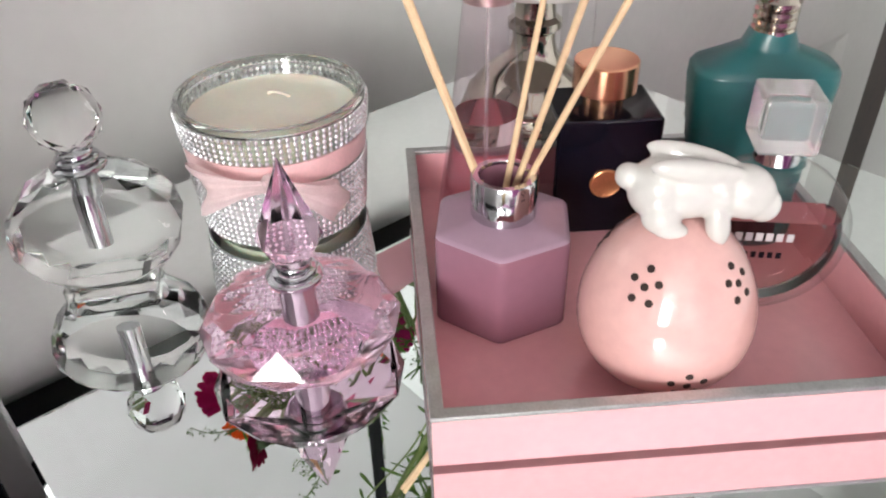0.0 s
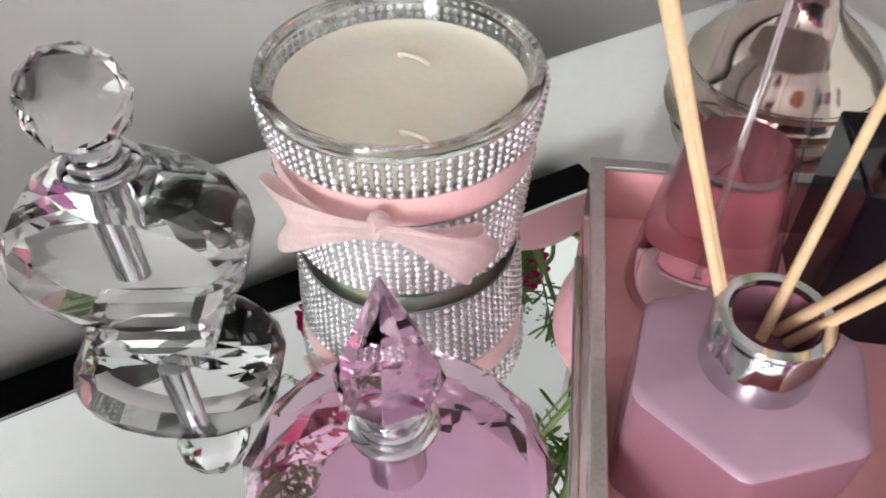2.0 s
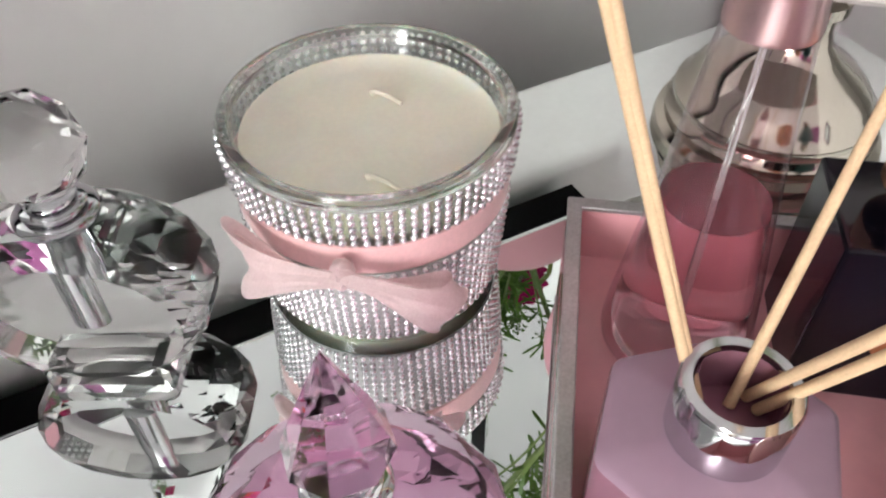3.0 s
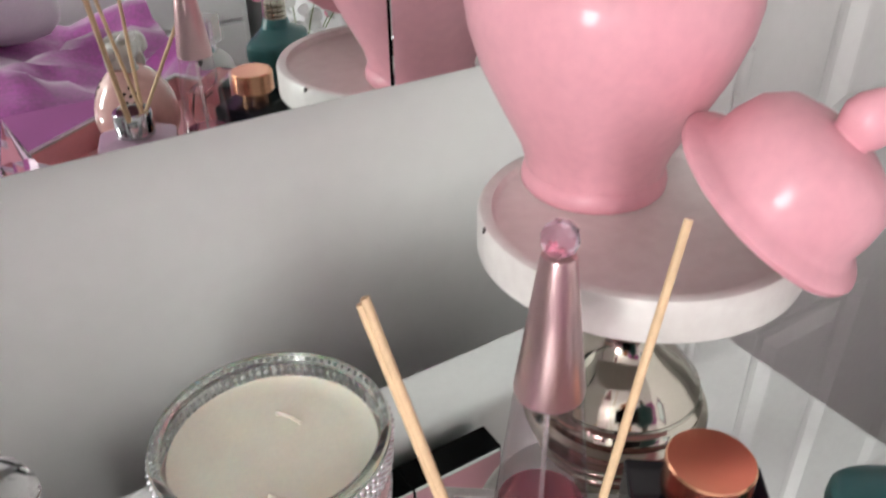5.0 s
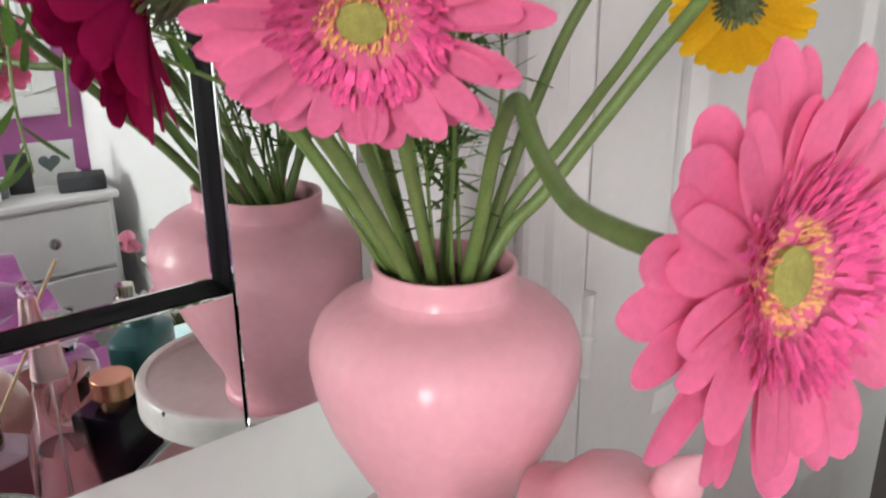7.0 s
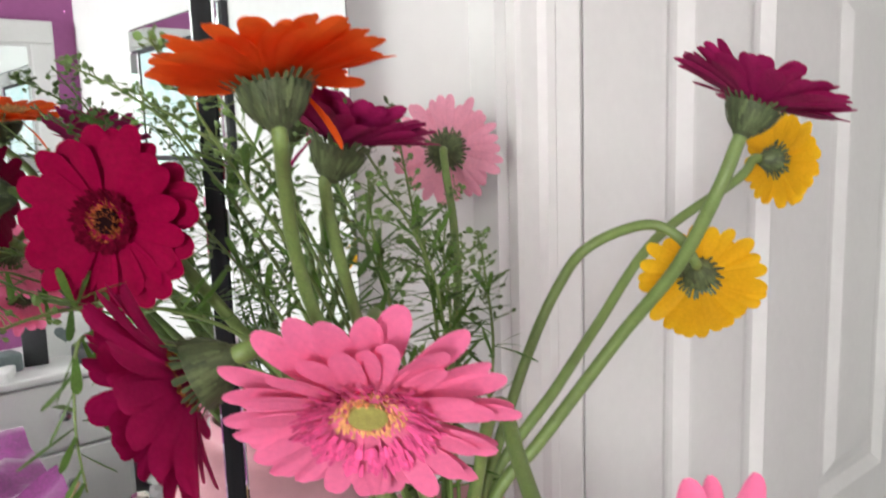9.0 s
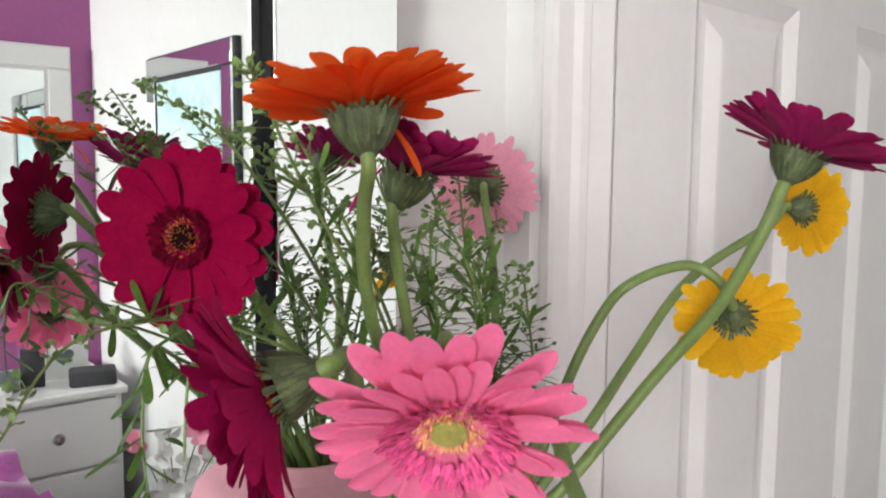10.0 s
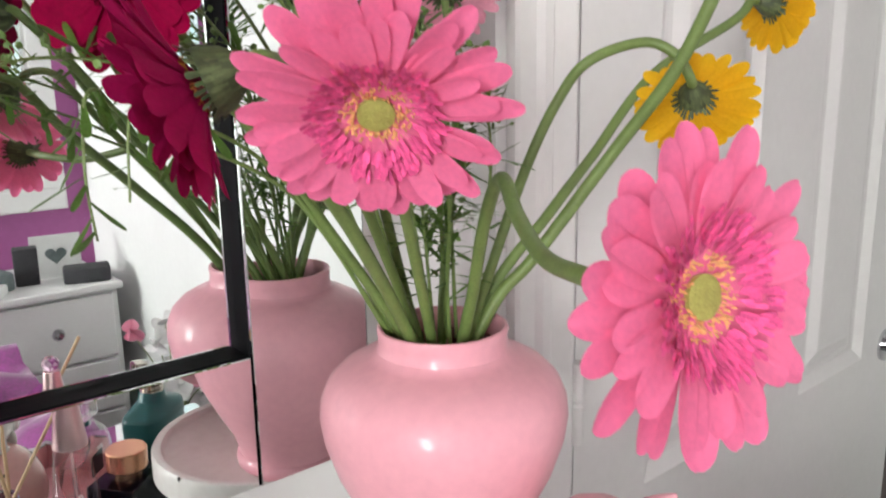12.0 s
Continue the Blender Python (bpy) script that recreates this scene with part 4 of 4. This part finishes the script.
def gerbera(place, way, r, petals, heart, florets, inner, stem_line, label, turn=0.0, curl=0.0, stem_r=0.0032, seed=1, calyx_r=0.27, lift=0.06, ring=(0.22, 0.40), count=28, wide=0.205, layers=(1.0, 0.87), hang=()):
    rnd = random.Random(seed)
    f = thing("gerbera", facing(place, way, turn), label, "flower", "flowers in the vase")
    head = part("flower_head", lathe(((0.13 * r, 0.001), (0.135 * r, 0.0038), (0.09 * r, 0.0044), (0, 0.0038)), 28), heart, f)
    for layer, long in enumerate(layers):
        n = count - 3 * layer
        for k in range(n):
            g = 2 * math.pi * (k + 0.5 * layer) / n + rnd.uniform(-0.07, 0.07)
            L = r * long * rnd.uniform(0.92, 1.04) - 0.1 * r
            m = Matrix.Rotation(g, 4, "Z") @ Matrix.Translation((0.1 * r, 0, 0.0016 * layer)) @ Matrix.Rotation(radians(rnd.uniform(-13, 13)), 4, "X") @ Matrix.Rotation(radians(rnd.uniform(-5, 5)), 4, "Z")
            bm = bmesh.new()
            petal(bm, m, L, r * wide * long ** 0.5 * rnd.uniform(0.88, 1.10), r * (curl + rnd.uniform(-0.09, 0.07)), rnd.uniform(0.05, 0.34), r * (lift + 0.07 * layer + rnd.uniform(-0.05, 0.05)))
            part("petal", bm, petals, head)
    inv3 = f.matrix_basis.to_3x3().inverted()
    for right, near, drop in hang:
        # a tired petal hanging down beside the calyx
        d = inv3 @ (RIGHTWARD * right + CAMSIDE * near - UP * drop).normalized()
        edge = Vector((d.x, d.y, 0)).normalized() * 0.30 * r
        bm = bmesh.new()
        petal(bm, Matrix.Translation(edge + Vector((0, 0, -0.002))) @ d.to_track_quat("X", "Z").to_matrix().to_4x4(), 0.60 * r, 0.085 * r, -0.12 * r, 0.9, 0.0)
        part("petal", bm, petals, head, "limp hanging petal")
    bm = bmesh.new()
    for k in range(250):
        a, q = rnd.uniform(0, 2 * math.pi), r * math.sqrt(rnd.uniform((0.045 if heart == "heartdark" else 0.13) ** 2, 0.265 ** 2))
        s = rnd.uniform(0.00020, 0.00036) * r / 0.042
        top = rnd.uniform(0.0014, 0.0026)
        m = facing((q * math.cos(a), q * math.sin(a), 0.0030 if q < 0.15 * r else 0.0018), (math.cos(a) * 0.35 + rnd.uniform(-.3, .3), math.sin(a) * 0.35 + rnd.uniform(-.3, .3), 1))
        lathe(((s, 0), (s * 1.25, top * 0.8), (s * 0.8, top), (0, top + s * 0.6)), 5, bm=bm, m=m)
    tagged(part("floret_disc", bm, florets, head), kind="stuff")
    bm = bmesh.new()
    for k in range(420):
        a, q = rnd.uniform(0, 2 * math.pi), r * rnd.uniform(ring[0], ring[1])
        m = Matrix.Rotation(a, 4, "Z") @ Matrix.Translation((q, 0, 0.0042 + 0.30 * (q - 0.2 * r))) @ Matrix.Rotation(radians(-rnd.uniform(14, 50)), 4, "Y")
        petal(bm, m, r * rnd.uniform(0.06, 0.115), r * 0.034, 0.0, 0.3, 0.0, w=2, ts=(0, 0.4, 0.8, 0.98))
    tagged(part("floret_ring", bm, inner, head), kind="stuff")
    bm = bmesh.new()
    q = calyx_r * r
    lathe(((0, -0.0010), (q * 1.12, -0.0010), (q * 1.08, -0.003), (q * 0.86, -0.0075), (q * 0.50, -0.0125), (stem_r * 1.05, -0.0155), (0, -0.0155)), 30, bm=bm)
    for i in range(4):
        for k in range(26):
            g = 2 * math.pi * (k + 0.5 * (i % 2)) / 26 + rnd.uniform(-.05, .05)
            z, rr = ((-0.0076, 0.925), (-0.0098, 0.80), (-0.0118, 0.65), (-0.0138, 0.46))[i]
            m = Matrix.Rotation(g, 4, "Z") @ Matrix.Translation((q * rr + 0.0004, 0, z)) @ Matrix.Rotation(radians(-62 + 4 * i), 4, "Y")
            petal(bm, m, 0.0068 - 0.0004 * i + rnd.uniform(-.001, .001), 0.0018, 0.0005, 0.35, 0.0, w=2, ts=(0, 0.35, 0.7, 0.85, 0.99))
    for k in range(34):
        g = 2 * math.pi * k / 34 + rnd.uniform(-.06, .06)
        m = Matrix.Rotation(g, 4, "Z") @ Matrix.Translation((q * 0.92, 0, -0.0030)) @ Matrix.Rotation(radians(-rnd.uniform(8, 22) - 70 * lift), 4, "Y")
        petal(bm, m, rnd.uniform(0.0050, 0.0085), 0.0016, 0.0004, 0.2, 0.0, w=2, ts=(0, 0.4, 0.78, 0.9, 0.99))
    tagged(part("calyx", bm, "calyx", f, "green scaly calyx"), kind="stuff")
    if stem_line:
        inv = f.matrix_basis.inverted()
        pts = [Vector((0, 0, -0.012)), Vector((0, 0, -0.020))] + [inv @ Vector(p) for p in stem_line]
        part("stem", tube(spline(pts, 9), stem_r * 0.90, stem_r * 0.96, 12), "stem", f, "smooth green stem")
    return f


def into(dx, dy, deep=0.10):
    """Where a stem passes the vase's mouth, and its end below."""
    return (RIM.x + dx, RIM.y + dy, 0.286), (RIM.x - dx * 0.8, RIM.y - dy * 0.8, 0.284 - deep)


CAMSIDE = Vector((-0.64, -0.77, 0.0))
LEFTWARD = Vector((-0.77, 0.64, 0.0))
UP = Vector((0, 0, 1))

RIGHTWARD = -LEFTWARD
gerbera((0.2622, 0.2759, 0.4085), CAMSIDE - UP * 0.66, 0.0428, "pinkpetal", "heartgreen", "floretpale", "floretpink",
        ((0.2790, 0.2960, 0.4260), (0.2920, 0.3130, 0.4240), (0.3070, 0.3310, 0.4000), *into(-0.018, -0.010)), "hot pink gerbera with green and gold heart", 20, 0.02, 0.0030, 3, lift=0.06, ring=(0.25, 0.44), count=28, wide=0.215, layers=(1.0, 0.84))
gerbera((0.2925, 0.1856, 0.3625), (-0.15, -0.97, 0.12), 0.0440, "pinkpetal", "heartgreen", "floretpale", "floretpink",
        ((0.2996, 0.2270, 0.3590), (0.3193, 0.2606, 0.3565), (0.3411, 0.2937, 0.3640), (0.3575, 0.3190, 0.3745), (0.3790, 0.3520, 0.3480), *into(-0.002, -0.022)), "hot pink gerbera on a bent stem", 5, 0.02, 0.0034, 4, ring=(0.25, 0.46), count=24, wide=0.25, layers=(1.0, 0.82))
gerbera((0.2345, 0.4045, 0.4575), CAMSIDE + UP * 0.05 + LEFTWARD * 0.12, 0.0370, "redpetal", "heartdark", "floretember", "floretred",
        ((0.290, 0.425, 0.405), *into(-0.026, 0.010)), "deep crimson gerbera with dark heart", 0, -0.04, 0.0030, 5, ring=(.20, .27), count=21, wide=0.32)
gerbera((0.2270, 0.3180, 0.4165), LEFTWARD * 0.86 + CAMSIDE * 0.20 - UP * 0.34, 0.0372, "rosepetal", "heartdark", "floretember", "floretred",
        ((0.2620, 0.3290, 0.4180), (0.2850, 0.3520, 0.3836), (0.3200, 0.3720, 0.3444), *into(-0.030, -0.006)), "crimson gerbera turned sideways", 0, -0.14, 0.0036, 6, lift=0.46, ring=(.18, .25), count=24, wide=0.28, layers=(1.0, 0.86, 0.68))
gerbera((0.2625, 0.3215, 0.5040), UP + LEFTWARD * 0.10 - CAMSIDE * 0.16, 0.0390, "orangepetal", "heartgreen", "floretgold", "floretgold",
        ((0.2720, 0.3350, 0.470), (0.2860, 0.3542, 0.4401), (0.3060, 0.3675, 0.4000), *into(-0.014, 0.012)), "bright orange gerbera facing upward", 0, -0.06, 0.0029, 7, lift=0.22, wide=0.27, layers=(1.0, 0.88), hang=((0.60, -0.55, 0.75),))
gerbera((0.3095, 0.3575, 0.4835), UP - CAMSIDE * 0.05 + RIGHTWARD * 0.34, 0.0370, "plumpetal", "heartdark", "floretred", "floretred",
        ((0.320, 0.372, 0.420), *into(-0.008, 0.018)), "dark plum gerbera facing upward", 30, 0.0, 0.0028, 8, lift=0.36, wide=0.25, hang=((-0.75, 0.25, 0.72),))
gerbera((0.4760, 0.4890, 0.4745), (0.62, 0.62, 0.02), 0.0370, "lightpetal", "heartgreen", "floretgold", "floretpink",
        ((0.4560, 0.4660, 0.4600), (0.4500, 0.4531, 0.4283), (0.4330, 0.4328, 0.3800), *into(0.012, 0.014)), "pale pink gerbera facing the wall", 0, -0.02, 0.0028, 9)
gerbera((0.4900, 0.2835, 0.4945), UP * 0.9 + RIGHTWARD * 0.40 - CAMSIDE * 0.05, 0.0415, "plumpetal", "heartdark", "floretred", "floretred",
        ((0.4761, 0.2925, 0.4561), (0.4735, 0.3123, 0.4177), (0.4660, 0.3419, 0.3774), (0.4384, 0.3749, 0.3173), *into(0.020, -0.016)), "dark plum gerbera on a long stem", 40, -0.03, 0.0037, 10, lift=0.27, wide=0.26)
gerbera((0.5262, 0.3332, 0.4020), (0.62, 0.26, -0.50), 0.0350, "yellowpetal", "heartgreen", "floretgold", "floretgold",
        ((0.5050, 0.3330, 0.4270), (0.4941, 0.3461, 0.4337), (0.4679, 0.3609, 0.4248), (0.4593, 0.3745, 0.4060), (0.4420, 0.3850, 0.3650), *into(0.014, -0.012)), "yellow gerbera nodding on an arched stem", 0, 0.02, 0.0031, 11, wide=0.29, calyx_r=0.21)
gerbera((0.6500, 0.3535, 0.4607), (0.80, -0.26, -0.06), 0.0325, "yellowpetal", "heartgreen", "floretgold", "floretgold",
        ((0.6144, 0.3621, 0.4494), (0.5569, 0.3827, 0.4161), (0.5095, 0.3907, 0.3689), (0.4655, 0.3854, 0.3402), *into(0.024, -0.006)), "yellow gerbera turned away", 0, 0.02, 0.0034, 12, wide=0.29, calyx_r=0.21)


def sprig(name, line, pods, leaves, seed, label):
    """A wispy seed-pod stalk: side shoots with round pods, and narrow leaves lower down."""
    rnd = random.Random(seed)
    s = thing(name, Matrix.Translation(line[0]), label, "greenery", "sprigs in the vase")
    o = Vector(line[0])
    pts = spline([Vector(p) - o for p in line], 10)
    bm = tube(pts, 0.0013, 0.0004, 6)
    pb, lb = bmesh.new(), bmesh.new()
    n = len(pts)
    for k in range(pods):
        t = 1 - (k + rnd.random()) / pods * 0.55
        i = min(n - 2, int(t * (n - 1)))
        p = pts[i].lerp(pts[i + 1], rnd.random())
        d = Vector((rnd.gauss(0, 1), rnd.gauss(0, 1), rnd.gauss(0.5, 0.6))).normalized()
        L = rnd.uniform(0.005, 0.013) * (0.6 + 0.9 * (1 - t))
        q = p + d * L
        tube([p, p.lerp(q, 0.5) + Vector((0, 0, 0.0006)), q], 0.00028, 0.00022, 4, bm=bm)
        rr = rnd.uniform(0.0012, 0.0022)
        bmesh.ops.create_icosphere(pb, subdivisions=1, radius=1, matrix=facing(q, d, rnd.uniform(0, 180)) @ Matrix.Diagonal((rr, rr * 0.4, rr * 1.1, 1)))
    for k in range(leaves):
        i = rnd.randrange(int(n * 0.2), int(n * 0.66))
        d = Vector((rnd.gauss(0, 1), rnd.gauss(0, 1), rnd.uniform(-0.2, 0.9))).normalized()
        m = Matrix.Translation(pts[i]) @ d.to_track_quat("X", "Z").to_matrix().to_4x4()
        petal(lb, m, rnd.uniform(0.014, 0.032), rnd.uniform(0.0022, 0.0044), rnd.uniform(-0.006, 0.004), 0.2, 0.0, w=2, ts=(0, 0.25, 0.5, 0.75, 0.9, 0.99))
    part("stalk", bm, "stem", s)
    if pods:
        tagged(part("seed_pod_cluster", pb, "pod", s), kind="stuff")
    if leaves:
        tagged(part("foliage", lb, "leaf", s, smooth=False), kind="stuff")
    return s


SPRIGS = (((-.012, .010), (0.330, 0.400, 0.400), (0.270, 0.375, 0.480), (0.235, 0.350, 0.520)),
          ((-.006, .014), (0.350, 0.420, 0.400), (0.300, 0.420, 0.490), (0.270, 0.430, 0.530)),
          ((.004, .012), (0.375, 0.420, 0.400), (0.350, 0.430, 0.470), (0.320, 0.420, 0.520)),
          ((.006, .004), (0.390, 0.400, 0.390), (0.370, 0.390, 0.450), (0.345, 0.370, 0.500)),
          ((.010, .010), (0.425, 0.430, 0.380), (0.430, 0.440, 0.420), (0.440, 0.440, 0.455)),
          ((-.004, .004), (0.360, 0.390, 0.380), (0.340, 0.380, 0.440), (0.310, 0.340, 0.470)),
          ((.012, .002), (0.400, 0.400, 0.360), (0.410, 0.405, 0.400), (0.405, 0.395, 0.430)),
          ((-.010, .020), (0.330, 0.430, 0.380), (0.300, 0.440, 0.430), (0.270, 0.450, 0.470)),
          ((.006, .006), (0.3900, 0.3900, 0.350), (0.3765, 0.3841, 0.4168), (0.3456, 0.3793, 0.4662), (0.3092, 0.3695, 0.5084)),
          ((.012, .000), (0.4180, 0.3884, 0.3600), (0.4218, 0.3964, 0.4118), (0.4217, 0.4015, 0.4329)),
          ((-.010, .012), (0.350, 0.420, 0.390), (0.3198, 0.4262, 0.457), (0.2891, 0.4276, 0.4849), (0.2594, 0.4299, 0.5051)),
          ((-.012, .018), (0.330, 0.440, 0.410), (0.2903, 0.4602, 0.4845), (0.2649, 0.4645, 0.509), (0.2374, 0.4690, 0.523)),
          ((.002, -.004), (0.398, 0.402, 0.315), (0.399, 0.398, 0.350), (0.402, 0.395, 0.385)),
          ((-.006, .000), (0.386, 0.404, 0.315), (0.380, 0.400, 0.345), (0.374, 0.398, 0.380)),
          ((-.018, .016), (0.310, 0.420, 0.380), (0.250, 0.410, 0.420), (0.190, 0.390, 0.425), (0.160, 0.370, 0.400)))
for k, (d, *line) in enumerate(SPRIGS):
    sprig("seed_pod_sprig", [(RIM.x + d[0], RIM.y + d[1], 0.27), *line], 46, 70 if k in (2, 3, 5) else 24, 40 + k, "green seed pod sprig with narrow leaves in the vase")

def leafy_sprig(line, leaves, seed):
    rnd = random.Random(seed)
    o = Vector(line[0])
    s = thing("leafy_sprig", Matrix.Translation(o), "drooping green sprig with narrow leaves", "greenery", "sprigs in the vase")
    pts = spline([Vector(p) - o for p in line], 10)
    part("stalk", tube(pts, 0.0012, 0.0005, 6), "stem", s)
    for k in range(leaves):
        i = int(len(pts) * (0.35 + 0.63 * k / leaves))
        d = Vector((rnd.gauss(0, 0.5), rnd.gauss(0, 0.5), rnd.uniform(-1.2, 0.2))).normalized()
        bm = bmesh.new()
        petal(bm, Matrix.Translation(pts[i]) @ d.to_track_quat("X", "Z").to_matrix().to_4x4(), rnd.uniform(0.014, 0.024), rnd.uniform(0.0032, 0.0050), rnd.uniform(-0.004, 0.003), 0.25, 0.0, w=2)
        part("leaf", bm, "leaf", s, smooth=False)


leafy_sprig(((RIM.x - 0.02, RIM.y + 0.02, 0.27), (0.320, 0.430, 0.360), (0.2468, 0.4284, 0.3990), (0.2192, 0.4014, 0.4147), (0.2127, 0.3966, 0.3856), (0.2135, 0.3934, 0.3580)), 18, 71)
leafy_sprig(((RIM.x - 0.02, RIM.y + 0.016, 0.27), (0.310, 0.420, 0.370), (0.252, 0.410, 0.405), (0.232, 0.395, 0.408), (0.226, 0.390, 0.372)), 14, 72)

# ---- the far side of the room ----
def chest():
    W, D, H = 0.80, 0.43, 0.744
    c = thing("chest_of_drawers", pose(0.53, BACK_Y + 0.004, FLOOR_Z), "white painted chest of drawers against the purple wall", "chest of drawers")
    part("carcass", box(-W / 2, W / 2, 0, D - 0.02, 0.0, H - 0.025, 0.003), "drawer", c, smooth=False)
    part("top", box(-W / 2 - 0.012, W / 2 + 0.012, 0, D + 0.012, H - 0.0245, H, 0.006), "drawer", c, smooth=False)
    for k in range(3):
        z = 0.06 + k * 0.22
        dr = part("drawer", box(-W / 2 + 0.02, W / 2 - 0.02, D - 0.0195, D, z, z + 0.208, 0.004), "drawer", c, smooth=False)
        for x in (-0.20, 0.20):
            part("knob", lathe(((0, 0.030), (0.014, 0.029), (0.019, 0.020), (0.010, 0.010), (0.010, 0)), 20), "chrome", dr, "chrome knob", at=pose(x, D, z + 0.11, -90))


chest()
CHEST_TOP = FLOOR_Z + 0.744


def heart_card():
    c = thing("greeting_card", pose(0.80, -1.80, CHEST_TOP, -10, 0, 8), "white card with a grey heart on the chest", "card")
    part("board", box(-0.075, 0.075, -0.002, 0.002, 0.0, 0.15, 0.0005), "whitecloth", c, smooth=False)
    bm = bmesh.new()
    ring = []
    for k in range(28):
        a = 2 * math.pi * k / 28
        ring.append(bm.verts.new((0.0024 * 16 * math.sin(a) ** 3 * 0.85, 0.0026, 0.080 + 0.0024 * (13 * math.cos(a) - 5 * math.cos(2 * a) - 2 * math.cos(3 * a) - math.cos(4 * a)) * 0.85)))
    bm.faces.new(ring)
    part("heart_print", bm, "greyheart", c, smooth=False)


heart_card()


def clutter(name, label, category, place, size, material, turn=0, tilt=0):
    ob = part(name, box(-size[0] / 2, size[0] / 2, -size[1] / 2, size[1] / 2, 0, size[2], min(size) * 0.18, 2), material, at=pose(*place, tilt, 0, turn))
    return tagged(ob, label, category)


clutter("black_box", "upright black box on the white chest", "box", (0.70, -1.76, CHEST_TOP), (0.07, 0.03, 0.13), "uncoloured", 10, -12)
clutter("black_pouch", "soft black pouch on the white chest", "pouch", (0.86, -1.69, CHEST_TOP), (0.14, 0.09, 0.05), "uncoloured", 15)
clutter("grey_box", "small grey box on the white chest", "box", (0.60, -1.74, CHEST_TOP), (0.10, 0.08, 0.06), "greyheart", -12)
clutter("white_box", "flat white box on the white chest", "box", (0.55, -1.68, CHEST_TOP), (0.13, 0.10, 0.03), "whitecloth", 25)
clutter("glass_tray", "mirrored tray on the white chest", "tray", (0.36, -1.80, CHEST_TOP), (0.26, 0.16, 0.03), "mirror", 4)


def framed(name, label, m, wide, high, border, inner, rim="mirror", edge="uncoloured"):
    f = thing(name, m, label, "picture")
    part("backing", box(-wide / 2, wide / 2, 0.0, 0.018, -high / 2, high / 2, 0.002), edge, f, smooth=False)
    for x0, x1, z0, z1 in ((-wide / 2 + 0.006, wide / 2 - 0.006, high / 2 - border, high / 2 - 0.006), (-wide / 2 + 0.006, wide / 2 - 0.006, -high / 2 + 0.006, -high / 2 + border),
                           (-wide / 2 + 0.006, -wide / 2 + border, -high / 2 + border + 0.004, high / 2 - border - 0.004), (wide / 2 - border, wide / 2 - 0.006, -high / 2 + border + 0.004, high / 2 - border - 0.004)):
        part("frame_side", box(x0, x1, 0.0185, 0.026, z0, z1, 0.003), rim, f, smooth=False)
    part("picture", box(-wide / 2 + border + 0.012, wide / 2 - border - 0.012, 0.0185, 0.021, -high / 2 + border + 0.012, high / 2 - border - 0.012), inner, f, smooth=False)


framed("wall_picture", "mirror framed teal seascape print on the white wall", pose(JOG_X, -1.17, 0.585, 0, 0, 90), 0.58, 0.44, 0.065, "teal_art")
framed("tall_mirror", "tall white framed mirror on the purple wall", pose(0.72, BACK_Y, 0.44, 0, 0, 0), 0.40, 0.91, 0.075, "mirror", "drawer", "drawer")


def bed():
    b = thing("bed", pose(-0.30, -1.03, FLOOR_Z), "bed with a crumpled purple velvet throw", "bed")
    part("base", box(-0.95, 0.90, -0.52, 0.42, 0.0, 0.52, 0.02), "whitecloth", b, smooth=False)
    bm = bmesh.new()
    N, K = 46, 34
    grid = [[bm.verts.new((-0.97 + 1.90 * i / N, -0.54 + 0.99 * j / K, 0.60 + 0.10 * noise.noise(Vector((i * 0.16, j * 0.19, 3))) + 0.035 * noise.noise(Vector((i * 0.6, j * 0.5, 8))) - (0.22 if i in (0, N) or j in (0, K) else 0))) for j in range(K + 1)] for i in range(N + 1)]
    for i in range(N):
        for j in range(K):
            bm.faces.new((grid[i][j], grid[i + 1][j], grid[i + 1][j + 1], grid[i][j + 1]))
    part("throw", bm, "velvet", b, "purple velvet throw")


bed()


def pillow(place, turn, material, label):
    bm = bmesh.new()
    bmesh.ops.create_uvsphere(bm, u_segments=32, v_segments=16, radius=1)
    for v in bm.verts:
        x, y, z = v.co
        q = 1 / max(1e-6, (abs(x) ** 4 + abs(y) ** 4) ** 0.25) if abs(x) + abs(y) > 1e-6 else 0
        s = math.hypot(x, y)
        v.co = Vector((x * q * s * 0.25, y * q * s * 0.17, z * 0.075 * (1 - 0.45 * s * s)))
    tagged(part("pillow", bm, material, at=pose(*place, 62, 0, turn)), label, "pillow")


pillow((0.10, -1.33, -0.19), 12, "whitecloth", "plump white cotton pillow on the bed")
pillow((-0.42, -1.34, -0.19), -6, "whitecloth", "plump white cotton pillow on the bed")


def flower_pot():
    rnd = random.Random(5)
    p = thing("artificial_flowers", pose(0.885, -1.08, FLOOR_Z), "tall grey pot of white and pink artificial flowers", "artificial flowers")
    part("pot", lathe(((0, 0), (0.055, 0), (0.075, 0.30), (0.060, 0.42), (0.055, 0.42), (0.05, 0.40), (0, 0.40)), 32), "greyheart", p, "tall grey floor pot")
    for k in range(22):
        tip = Vector((rnd.gauss(-0.02, 0.055), rnd.gauss(0, 0.055), rnd.uniform(0.45, 0.78)))
        part("stem", tube(spline(((0, 0, 0.41), (tip.x * 0.4, tip.y * 0.4, 0.41 + (tip.z - 0.41) * 0.6), tip), 4), 0.0022, 0.0016, 5), "stem", p)
        bm = bmesh.new()
        for q in range(6):
            petal(bm, facing(tip, (rnd.gauss(0, .4), 0.8, rnd.gauss(0.2, .4))) @ Matrix.Rotation(q * 1.047, 4, "Z"), 0.036, 0.033, 0.008, 0.2, 0.004, w=2, ts=(0, 0.3, 0.6, 0.85, 0.98))
        part("blossom", bm, "whitecloth" if k % 4 else "lightpetal", p)


flower_pot()
